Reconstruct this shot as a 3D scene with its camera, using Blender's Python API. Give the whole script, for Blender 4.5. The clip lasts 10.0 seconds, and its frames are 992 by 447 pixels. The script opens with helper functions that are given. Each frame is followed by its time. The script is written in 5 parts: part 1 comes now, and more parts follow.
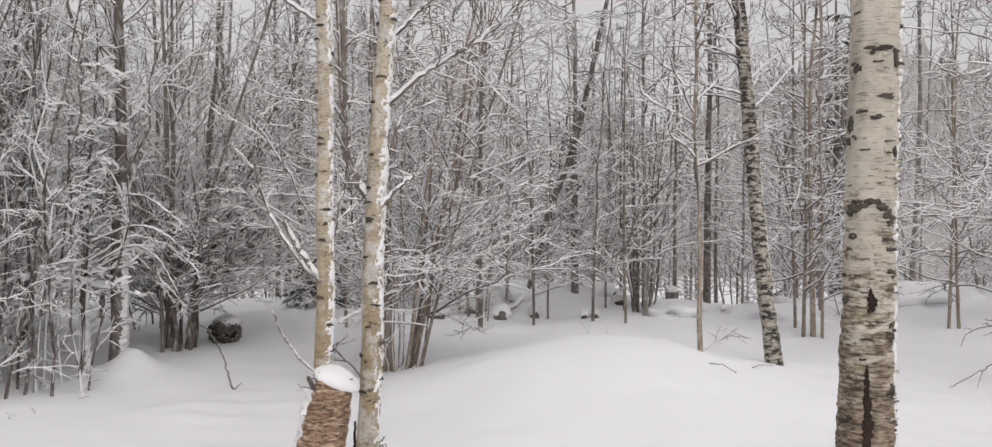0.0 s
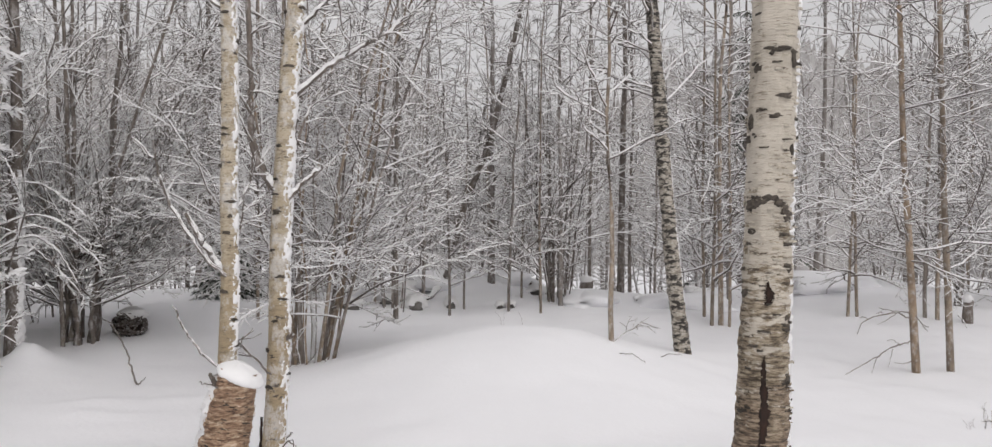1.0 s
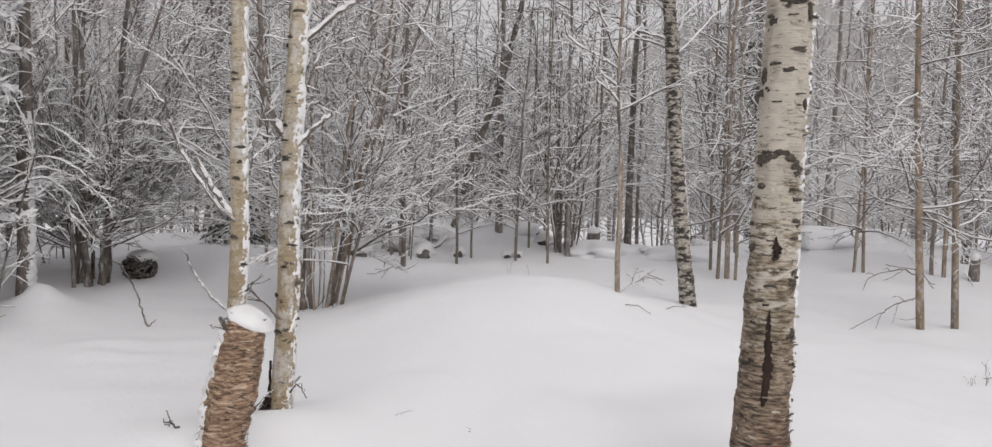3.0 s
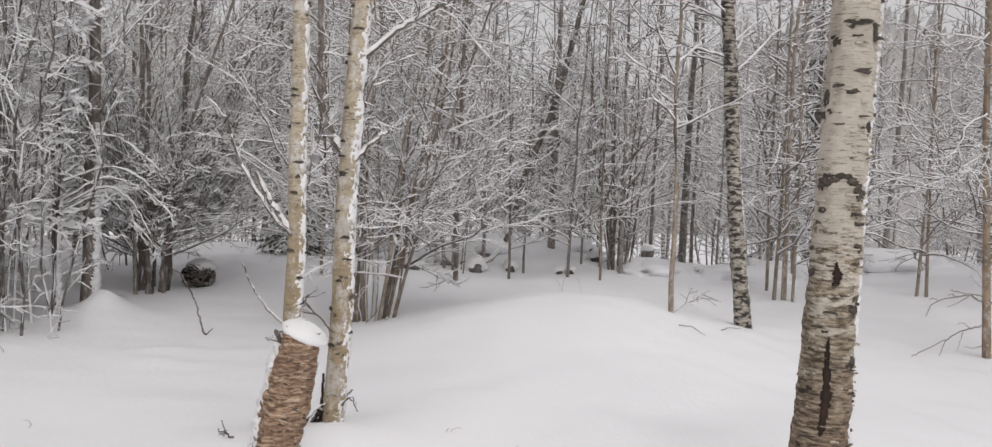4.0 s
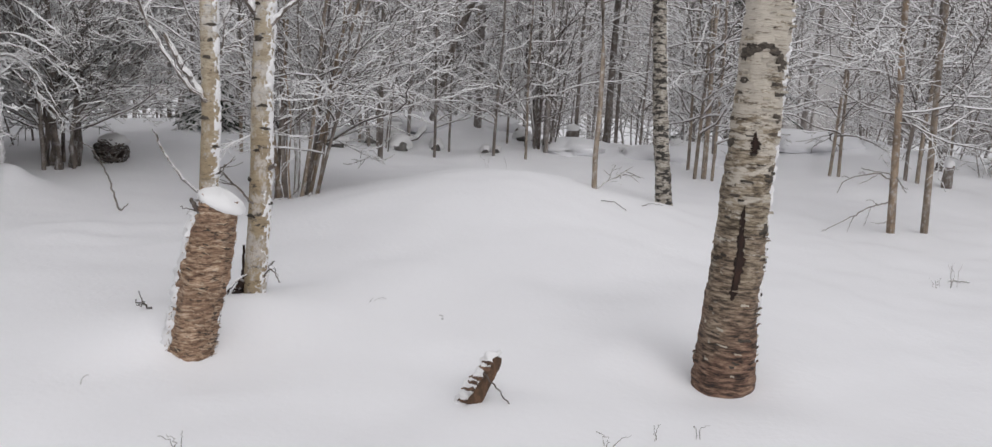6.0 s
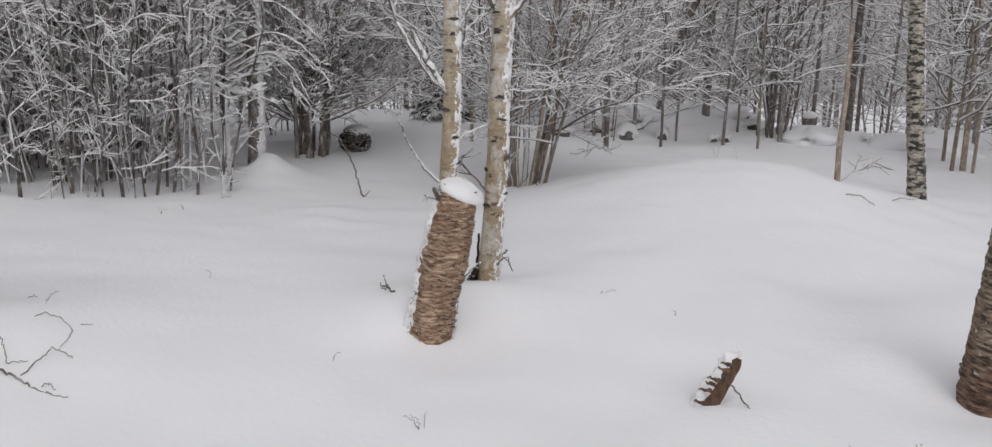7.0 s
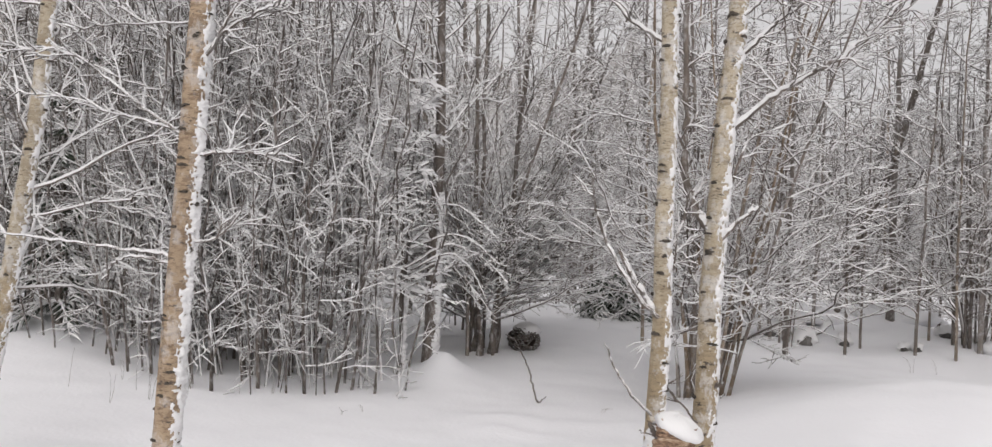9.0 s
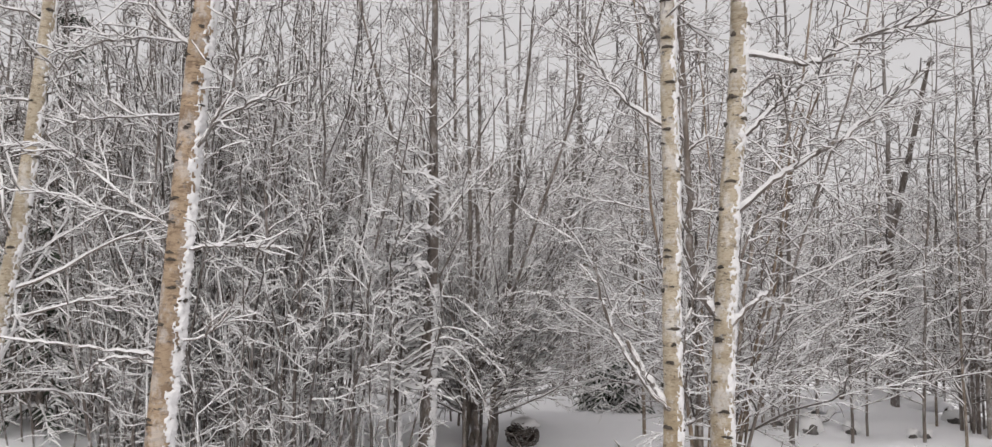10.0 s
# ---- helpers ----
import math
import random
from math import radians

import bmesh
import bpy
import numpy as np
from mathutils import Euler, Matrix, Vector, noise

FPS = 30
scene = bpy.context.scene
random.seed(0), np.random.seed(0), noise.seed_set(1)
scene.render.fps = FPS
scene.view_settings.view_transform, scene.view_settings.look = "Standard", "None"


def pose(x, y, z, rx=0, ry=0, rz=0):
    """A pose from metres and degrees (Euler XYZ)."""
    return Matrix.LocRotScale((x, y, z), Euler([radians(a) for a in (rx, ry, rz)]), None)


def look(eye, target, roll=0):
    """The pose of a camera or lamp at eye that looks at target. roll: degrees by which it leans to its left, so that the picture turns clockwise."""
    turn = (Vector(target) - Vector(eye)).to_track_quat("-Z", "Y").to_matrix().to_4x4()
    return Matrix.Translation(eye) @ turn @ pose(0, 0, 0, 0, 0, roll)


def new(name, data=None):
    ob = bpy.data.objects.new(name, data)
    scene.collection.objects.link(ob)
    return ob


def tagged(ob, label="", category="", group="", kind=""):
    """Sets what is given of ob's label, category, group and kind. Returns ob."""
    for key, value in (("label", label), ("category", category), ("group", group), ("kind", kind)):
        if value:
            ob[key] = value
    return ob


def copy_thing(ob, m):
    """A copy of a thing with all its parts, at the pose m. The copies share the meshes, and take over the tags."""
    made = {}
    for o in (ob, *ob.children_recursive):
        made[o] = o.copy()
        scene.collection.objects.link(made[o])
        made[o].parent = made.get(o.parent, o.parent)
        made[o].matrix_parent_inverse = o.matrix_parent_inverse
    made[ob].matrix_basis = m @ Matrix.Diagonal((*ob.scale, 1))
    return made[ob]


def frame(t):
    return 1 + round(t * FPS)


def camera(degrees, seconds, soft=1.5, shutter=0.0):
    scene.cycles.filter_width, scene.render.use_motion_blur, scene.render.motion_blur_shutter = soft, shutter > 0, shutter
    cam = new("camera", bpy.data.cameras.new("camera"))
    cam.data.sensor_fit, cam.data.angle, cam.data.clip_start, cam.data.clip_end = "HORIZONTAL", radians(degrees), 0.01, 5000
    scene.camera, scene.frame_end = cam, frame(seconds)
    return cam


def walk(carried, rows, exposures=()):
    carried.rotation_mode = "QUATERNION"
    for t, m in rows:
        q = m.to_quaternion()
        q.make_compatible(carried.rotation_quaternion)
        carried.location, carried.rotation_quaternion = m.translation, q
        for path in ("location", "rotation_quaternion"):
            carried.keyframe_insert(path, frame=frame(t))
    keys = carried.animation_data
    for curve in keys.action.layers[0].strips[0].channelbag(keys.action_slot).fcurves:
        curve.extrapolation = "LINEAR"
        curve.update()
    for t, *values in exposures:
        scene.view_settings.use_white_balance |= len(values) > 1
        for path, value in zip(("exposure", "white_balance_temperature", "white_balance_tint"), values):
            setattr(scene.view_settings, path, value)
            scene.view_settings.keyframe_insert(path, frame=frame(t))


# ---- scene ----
cam = camera(58.8, 10.0, 1.35)
PATH = [
    (0, (0.012, 0.0, 1.407), (-0.008, 1.999, 1.433), 0.4),
    (0.5, (0.027, 0.005, 1.418), (0.148, 2.001, 1.423), 0.4),
    (1, (0.066, 0.006, 1.431), (0.227, 2.0, 1.433), 0.6),
    (1.5, (0.069, 0.008, 1.428), (0.231, 1.999, 1.339), 0.9),
    (2, (0.079, -0.003, 1.419), (0.25, 1.986, 1.308), 1.5),
    (3.3, (0.051, 0.007, 1.447), (0.168, 2.001, 1.333), 1.7),
    (3.5, (0.048, 0.016, 1.455), (0.118, 2.012, 1.359), 1.9),
    (4, (0.052, 0.009, 1.458), (0.078, 2.007, 1.371), 2.5),
    (4.5, (0.077, 0.003, 1.457), (0.198, 1.998, 1.388), 2.9),
    (5, (0.091, 0.014, 1.433), (0.318, 1.998, 1.326), 3.4),
    (5.2, (0.092, 0.015, 1.419), (0.345, 1.992, 1.26), 3.5),
    (6.3, (0.055, 0.05, 1.386), (0.174, 2.011, 1.012), 2.6),
    (6.5, (0.039, 0.057, 1.387), (0.055, 2.02, 1.005), 2.4),
    (7, (-0.006, 0.096, 1.391), (-0.293, 2.037, 1.002), 1.9),
    (7.5, (-0.049, 0.119, 1.431), (-0.613, 2.006, 1.086), 2.0),
    (8, (-0.13, 0.154, 1.479), (-0.759, 2.04, 1.265), 2.6),
    (8.5, (-0.3, 0.174, 1.527), (-0.932, 2.069, 1.444), 2.7),
    (9, (-0.366, 0.2, 1.557), (-0.988, 2.1, 1.567), 2.7),
    (9.5, (-0.4, 0.268, 1.548), (-1.016, 2.165, 1.7), 2.4),
    (10, (-0.459, 0.324, 1.552), (-1.063, 2.218, 1.77), 1.5),
]
EXPOSURE_ROWS = [(0, -0.26, 6560, 11), (1.0, -0.29, 6540, 11), (2.2, -0.33, 6500, 11), (3.5, -0.37, 6530, 11), (4.5, -0.33, 6540, 11), (5.2, -0.4, 6490, 10.5), (6.3, -0.54, 6360, 10.5), (7.5, -0.57, 6400, 10.5), (8.5, -0.27, 6520, 11), (10, -0.22, 6610, 11.5)]
walk(cam, [(t, look(eye, target, roll)) for t, eye, target, roll in PATH], EXPOSURE_ROWS)

# ---- sky and light: an even overcast, snow in the air ----
world = bpy.data.worlds.new("overcast")
scene.world = world
world.use_nodes = True
wn = world.node_tree.nodes
wl = world.node_tree.links
sky = wn.new("ShaderNodeTexSky")
sky.sky_type = "NISHITA"
sky.sun_disc = False
sky.sun_elevation = radians(32)
sky.sun_rotation = radians(160)
sky.air_density, sky.dust_density, sky.ozone_density = 1.0, 6.0, 1.0
veil = wn.new("ShaderNodeHueSaturation")
veil.inputs["Saturation"].default_value = 0.12
cloud = wn.new("ShaderNodeMix")
cloud.data_type = "RGBA"
cloud.inputs["Factor"].default_value = 0.6
cloud.inputs["B"].default_value = (7.2, 7.1, 7.2, 1)
wl.new(sky.outputs[0], veil.inputs["Color"])
wl.new(veil.outputs[0], cloud.inputs["A"])
# thin cloud over snow: the low sky is as bright as the zenith
co = wn.new("ShaderNodeTexCoord")
sep = wn.new("ShaderNodeSeparateXYZ")
dome = wn.new("ShaderNodeMapRange")
dome.inputs["To Min"].default_value, dome.inputs["To Max"].default_value = 1.5, 1.45
over = wn.new("ShaderNodeMix")
over.data_type, over.blend_type = "RGBA", "MULTIPLY"
over.inputs["Factor"].default_value = 1.0
wl.new(co.outputs["Generated"], sep.inputs[0])
wl.new(sep.outputs["Z"], dome.inputs["Value"])
wl.new(cloud.outputs["Result"], over.inputs["A"])
wl.new(dome.outputs[0], over.inputs["B"])
wl.new(over.outputs["Result"], wn["Background"].inputs["Color"])
wn["Background"].inputs["Strength"].default_value = 0.088

sun = new("sun", bpy.data.lights.new("sun", "SUN"))
sun.data.energy, sun.data.angle, sun.data.color = 0.95, radians(60), (1.0, 0.97, 0.94)
sun.matrix_basis = look((0, 0, 0), (-0.1, 0.75, -1.0))


# ---- materials ----
def material(name, rough=0.7):
    m = bpy.data.materials.new(name)
    m.use_nodes = True
    n = m.node_tree.nodes
    n["Principled BSDF"].inputs["Roughness"].default_value = rough
    return m, n, m.node_tree.links, n["Principled BSDF"]


def noise_node(n, l, scale, detail=3.0, stretch=(1, 1, 1), rough=0.55, offset=None):
    co = n.new("ShaderNodeTexCoord")
    mp = n.new("ShaderNodeMapping")
    mp.inputs["Scale"].default_value = stretch
    l.new(co.outputs["Object"], mp.inputs["Vector"])
    if offset is not None:
        l.new(offset, mp.inputs["Location"])
    t = n.new("ShaderNodeTexNoise")
    t.inputs["Scale"].default_value = scale
    t.inputs["Detail"].default_value = detail
    t.inputs["Roughness"].default_value = rough
    l.new(mp.outputs[0], t.inputs["Vector"])
    return t.outputs["Fac"]


def ramp(n, l, fac, stops):
    r = n.new("ShaderNodeValToRGB")
    e = r.color_ramp.elements
    while len(e) < len(stops):
        e.new(0.5)
    for k, (p, c) in zip(e, stops):
        k.position, k.color = p, (*c, 1) if len(c) == 3 else c
    l.new(fac, r.inputs[0])
    return r.outputs["Color"]


def mix(n, l, fac, a, b, mode="MIX"):
    m = n.new("ShaderNodeMix")
    m.data_type, m.blend_type = "RGBA", mode
    for value, socket in ((fac, "Factor"), (a, "A"), (b, "B")):
        if isinstance(value, (int, float)):
            m.inputs[socket].default_value = value
        elif isinstance(value, tuple):
            m.inputs[socket].default_value = (*value, 1)
        else:
            l.new(value, m.inputs[socket])
    return m.outputs["Result"]


def bump(n, l, bsdf, height, strength, distance):
    b = n.new("ShaderNodeBump")
    b.inputs["Strength"].default_value = strength
    b.inputs["Distance"].default_value = distance
    l.new(height, b.inputs["Height"])
    l.new(b.outputs[0], bsdf.inputs["Normal"])


def grey(v):
    return (v, v, v)


def snow_material(name, fine, coarse, colour=(0.89, 0.89, 0.905), relief=0.3):
    m, n, l, b = material(name, 0.62)
    big = noise_node(n, l, coarse, 4)
    small = noise_node(n, l, fine, 3)
    tone = mix(n, l, big, tuple(c * 0.97 for c in colour), colour)
    l.new(tone, b.inputs["Base Color"])
    h = mix(n, l, 0.35, big, small)
    bump(n, l, b, h, relief, 0.02)
    b.inputs["Specular IOR Level"].default_value = 0.2
    return m


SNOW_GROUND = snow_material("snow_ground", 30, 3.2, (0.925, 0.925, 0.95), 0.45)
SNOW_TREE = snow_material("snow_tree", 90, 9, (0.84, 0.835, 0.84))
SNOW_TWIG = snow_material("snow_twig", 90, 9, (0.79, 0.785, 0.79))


def bark_material(name, light, dark, scale=14, band=(1, 1, 0.35), rough=0.85, relief=0.5, frost=0.0):
    """Plain bark: long streaks, blotches, a little different from tree to tree."""
    m, n, l, b = material(name, rough)
    info = n.new("ShaderNodeObjectInfo")
    a = noise_node(n, l, scale, 4, band, 0.6)
    c = noise_node(n, l, scale * 4, 3, (1, 1, 0.5))
    d = noise_node(n, l, 5.0, 4, (1, 1, 0.5))
    col = ramp(n, l, a, [(0.3, dark), (0.62, light)])
    col = mix(n, l, ramp(n, l, d, [(0.45, grey(0)), (0.6, grey(0.8))]), col, tuple(0.75 * x + 0.25 * y for x, y in zip(dark, light)))
    rime = noise_node(n, l, scale * 1.6, 5, (1, 1, 0.6), 0.7)
    col = mix(n, l, ramp(n, l, rime, [(0.5, grey(0)), (0.72, grey(frost))]), col, (0.72, 0.72, 0.73))
    vary = n.new("ShaderNodeHueSaturation")
    val = n.new("ShaderNodeMapRange")
    val.inputs["To Min"].default_value, val.inputs["To Max"].default_value = 0.75, 1.2
    l.new(info.outputs["Random"], val.inputs["Value"])
    l.new(val.outputs[0], vary.inputs["Value"])
    l.new(col, vary.inputs["Color"])
    l.new(vary.outputs[0], b.inputs["Base Color"])
    bump(n, l, b, mix(n, l, 0.4, a, c), relief, 0.01)
    return m


def birch_material(name, white, scar, peel, lines=26.0, scars=0.56, flake=0.5, grain=6.0, frost=0.0, foot=None):
    """Birch: pale skin with thin level lenticels, black level scars and peeling strips."""
    m, n, l, b = material(name, 0.75)
    lent = noise_node(n, l, lines, 4, (0.75, 0.75, 2.5), 0.65)
    fine = noise_node(n, l, lines * 2.6, 3, (0.6, 0.6, 1.9), 0.6)
    patch = noise_node(n, l, 13.0, 6, (0.9, 0.9, 2.2), 0.7)
    strip = noise_node(n, l, grain, 7, (0.95, 0.95, 2.3), 0.75)
    soft = noise_node(n, l, 2.2, 3)
    col = mix(n, l, ramp(n, l, soft, [(0.35, grey(0)), (0.65, grey(1))]), tuple(0.8 * v for v in white), white)
    if foot:
        # bare olive-tan bark below, paler skin above
        co = n.new("ShaderNodeTexCoord")
        sep = n.new("ShaderNodeSeparateXYZ")
        l.new(co.outputs["Object"], sep.inputs[0])
        sway = n.new("ShaderNodeMath")
        sway.operation = "MULTIPLY_ADD"
        l.new(noise_node(n, l, 7, 5), sway.inputs[0])
        sway.inputs[1].default_value = 1.8
        l.new(sep.outputs["Z"], sway.inputs[2])
        low = n.new("ShaderNodeMapRange")
        low.inputs["From Min"].default_value, low.inputs["From Max"].default_value = 1.7, 2.3
        low.inputs["To Min"].default_value, low.inputs["To Max"].default_value = 1.0, 0.0
        l.new(sway.outputs[0], low.inputs["Value"])
        col = mix(n, l, low.outputs[0], col, foot)
    col = mix(n, l, ramp(n, l, strip, [(0.505, grey(0)), (0.555, grey(flake))]), col, tuple(0.6 * p + 0.12 * w for p, w in zip(peel, white)))
    col = mix(n, l, ramp(n, l, fine, [(0.54, grey(0)), (0.68, grey(0.75))]), col, peel)
    col = mix(n, l, ramp(n, l, lent, [(0.57, grey(0)), (0.64, grey(0.8))]), col, tuple(0.6 * p for p in peel))
    col = mix(n, l, ramp(n, l, patch, [(scars, grey(0)), (scars + 0.035, grey(1))]), col, scar)
    if frost:
        rime = noise_node(n, l, 10.0, 6, (1, 1, 0.7), 0.75)
        col = mix(n, l, ramp(n, l, rime, [(0.5, grey(0)), (0.6, grey(frost))]), col, (0.74, 0.74, 0.745))
    l.new(col, b.inputs["Base Color"])
    bump(n, l, b, mix(n, l, 0.5, mix(n, l, 0.5, lent, fine), strip), 1.0, 0.018)
    return m


def old_birch_material(name):
    """An old birch: smooth pale skin with short dashes above, flaking grey-brown plates below, a rusty foot."""
    m, n, l, b = material(name, 0.78)
    co = n.new("ShaderNodeTexCoord")
    sep = n.new("ShaderNodeSeparateXYZ")
    l.new(co.outputs["Object"], sep.inputs[0])

    def by_height(lo, hi, at_lo, at_hi, sway=None):
        v = sep.outputs["Z"]
        if sway is not None:
            ad = n.new("ShaderNodeMath")
            ad.operation = "MULTIPLY_ADD"
            l.new(sway, ad.inputs[0])
            ad.inputs[1].default_value = 0.9
            l.new(v, ad.inputs[2])
            v = ad.outputs[0]
        r = n.new("ShaderNodeMapRange")
        r.inputs["From Min"].default_value, r.inputs["From Max"].default_value = lo, hi
        r.inputs["To Min"].default_value, r.inputs["To Max"].default_value = at_lo, at_hi
        l.new(v, r.inputs["Value"])
        return r.outputs[0]

    def plus(x, y):
        ad = n.new("ShaderNodeMath")
        l.new(x, ad.inputs[0])
        l.new(y, ad.inputs[1])
        return ad.outputs[0]

    soft = noise_node(n, l, 2.6, 4)
    dash = noise_node(n, l, 26, 3, (0.55, 0.55, 4.2), 0.6)
    thin = noise_node(n, l, 60, 3, (0.4, 0.4, 3.4), 0.6)
    plate = noise_node(n, l, 8.5, 7, (0.8, 0.8, 2.6), 0.72)
    lip = noise_node(n, l, 22, 6, (0.55, 0.55, 2.9), 0.72)
    pale = mix(n, l, ramp(n, l, soft, [(0.35, grey(0)), (0.65, grey(1))]), (0.47, 0.425, 0.36), (0.6, 0.55, 0.475))
    pale = mix(n, l, ramp(n, l, thin, [(0.5, grey(0)), (0.7, grey(0.55))]), pale, (0.36, 0.3, 0.23))
    pale = mix(n, l, ramp(n, l, dash, [(0.6, grey(0)), (0.66, grey(0.8))]), pale, (0.2, 0.16, 0.12))
    flake = ramp(n, l, lip, [(0.4, (0.06, 0.044, 0.031)), (0.5, (0.225, 0.178, 0.122)), (0.62, (0.42, 0.36, 0.275))])
    worn = plus(plate, by_height(0.45, 1.85, 0.13, -0.15))
    col = mix(n, l, ramp(n, l, worn, [(0.47, grey(0)), (0.53, grey(1))]), pale, flake)
    rust = ramp(n, l, lip, [(0.4, (0.022, 0.014, 0.011)), (0.52, (0.16, 0.09, 0.06)), (0.66, (0.36, 0.24, 0.165))])
    col = mix(n, l, by_height(0.55, 1.15, 1.0, 0.0, noise_node(n, l, 5, 4)), col, rust)
    l.new(col, b.inputs["Base Color"])
    bump(n, l, b, mix(n, l, 0.5, mix(n, l, 0.5, dash, lip), plate), 1.0, 0.018)
    return m


BIRCH = old_birch_material("old_birch_bark")
BIRCH_YOUNG = birch_material("young_birch_bark", (0.545, 0.47, 0.355), (0.07, 0.056, 0.046), (0.31, 0.235, 0.15), 34, 0.6, 0.5, 12.0, 0.5, (0.37, 0.29, 0.185))
BIRCH_TAN = birch_material("tan_birch_bark", (0.45, 0.335, 0.225), (0.1, 0.075, 0.06), (0.27, 0.18, 0.115), 30, 0.59, 0.75, 12.0, 0.35)
TAN_BARK = bark_material("tan_bark", (0.38, 0.285, 0.2), (0.12, 0.088, 0.064), 16, frost=0.6)
BIRCH_ROUGH = birch_material("rough_birch_bark", (0.5, 0.46, 0.4), (0.035, 0.03, 0.026), (0.2, 0.165, 0.125), 22, 0.495, 0.8, 14.0)
SCAR = bark_material("scar_bark", (0.12, 0.1, 0.08), (0.03, 0.025, 0.021), 60, (1, 1, 1.5), relief=1.0)
def stump_material(name):
    """Dead birch bark in thin level peels, tan to rust, dark in the cracks."""
    m, n, l, b = material(name, 0.7)
    peel = noise_node(n, l, 24, 6, (0.75, 0.75, 3.4), 0.7)
    crack = noise_node(n, l, 34, 4, (0.55, 0.55, 2.8), 0.65)
    wide = noise_node(n, l, 5, 4, (0.8, 0.8, 1.6))
    col = ramp(n, l, peel, [(0.36, (0.07, 0.038, 0.025)), (0.46, (0.25, 0.15, 0.095)), (0.55, (0.43, 0.295, 0.195)), (0.64, (0.62, 0.5, 0.38))])
    col = mix(n, l, ramp(n, l, wide, [(0.42, grey(0)), (0.6, grey(0.5))]), col, (0.25, 0.155, 0.1))
    col = mix(n, l, ramp(n, l, crack, [(0.58, grey(0)), (0.63, grey(0.9))]), col, (0.03, 0.02, 0.015))
    l.new(col, b.inputs["Base Color"])
    bump(n, l, b, mix(n, l, 0.4, peel, crack), 1.0, 0.012)
    return m


STUMP_BARK = stump_material("stump_bark")
CURL = birch_material("bark_curls", (0.66, 0.52, 0.38), (0.2, 0.13, 0.09), (0.4, 0.28, 0.19), 40, 0.7)
CURL_PALE = birch_material("pale_bark_curls", (0.66, 0.6, 0.5), (0.2, 0.16, 0.12), (0.4, 0.33, 0.24), 40, 0.7)
PALE = bark_material("pale_bark", (0.36, 0.29, 0.22), (0.13, 0.1, 0.078), 16, frost=0.6)
# far trunks' haze is put into this pale bark; near alder stems share it
FROST_HAZE_BARK = bark_material("frost_haze_bark", (0.3, 0.265, 0.24), (0.16, 0.138, 0.125), 10, frost=0.8)
GREY_BARK = bark_material("grey_bark", (0.24, 0.205, 0.175), (0.11, 0.09, 0.08), frost=0.45)
DARK_BARK = bark_material("dark_bark", (0.19, 0.158, 0.135), (0.08, 0.066, 0.058), frost=0.5)
TWIG = bark_material("twig_bark", (0.17, 0.135, 0.113), (0.07, 0.055, 0.046), 30, frost=0.5)
THICKET_BARK = bark_material("thicket_bark", (0.15, 0.125, 0.108), (0.055, 0.045, 0.04), frost=0.75)
ROT = bark_material("rotten_wood", (0.19, 0.105, 0.06), (0.022, 0.014, 0.01), 40, (1, 1, 0.3), relief=1.0)
WOUND = bark_material("wound_wood", (0.045, 0.02, 0.012), (0.008, 0.005, 0.004), 45, (1, 1, 0.35), relief=1.0)
NEEDLE = bark_material("spruce_needles", (0.06, 0.075, 0.05), (0.02, 0.028, 0.02), 60)


# ---- ground ----
def hump(x, y, cx, cy, sx, sy, amp):
    return amp * math.exp(-(((x - cx) / sx) ** 2) - ((y - cy) / sy) ** 2)


def ground(x, y):
    """Height of the snow."""
    r = math.hypot(x, y)
    z = 0.0
    if r > 9:
        z += 0.33 * min(1.0, (r - 9) / 5.5) - 0.115 * min(15.0, max(0.0, r - 14.6))
    z += hump(x, y, 0.72, 7.5, 1.5, 2.0, 0.47)
    z += hump(x, y, 2.0, 8.6, 1.5, 1.6, 0.12)
    z += hump(x, y, 8.2, 14.2, 3.2, 2.0, 0.4)
    z += hump(x, y, 1.0, 14.4, 0.8, 0.7, 0.22) + hump(x, y, -2.3, 11.6, 1.7, 1.3, 0.2)
    z += hump(x, y, -8.0, 7.5, 2.6, 2.6, 0.3)
    z += hump(x, y, -0.78, 4.62, 0.5, 0.4, 0.085)
    z += hump(x, y, -3.1, 3.62, 0.75, 0.6, 0.13)
    z += hump(x, y, -1.3, 4.45, 0.6, 0.4, 0.05) + hump(x, y, -1.1, 4.1, 0.24, 0.3, 0.06) - hump(x, y, -0.9, 3.95, 0.2, 0.2, 0.035)
    z += 0.34 * math.exp(-math.hypot(x + 3.56, (y - 8.42) * 0.7) / 0.2)
    z -= hump(x, y, 0.03, 5.74, 0.2, 0.16, 0.03) + hump(x, y, -0.67, 5.22, 0.18, 0.14, 0.025)
    z += hump(x, y, -2.32, 6.52, 0.25, 0.16, 0.05) + hump(x, y, -2.42, 6.98, 0.3, 0.2, 0.05)
    z -= hump(x, y, 1.45, 3.82, 0.42, 0.32, 0.075)
    z += 0.016 * noise.noise((x * 2.6, y * 2.6, 5.5)) + 0.03 * abs(noise.noise((x * 1.1, y * 1.1, 15.5))) + 0.016 * abs(noise.noise((x * 2.6, y * 2.6, 25.5)))
    z += 0.045 * noise.noise((x * 0.55, y * 0.55, 3.1)) + 0.016 * noise.noise((x * 1.7, y * 1.7, 7.7)) + 0.008 * noise.noise((x * 5, y * 5, 1.7))
    if r > 10.5:
        z += min(1.0, (r - 10.5) / 3) * 0.1 * noise.noise((x * 1.2, y * 1.2, 4.4))
    if r > 12:
        z += min(1.0, (r - 12) / 6) * 0.22 * noise.noise((x * 0.45, y * 0.45, 9.3))
    return z


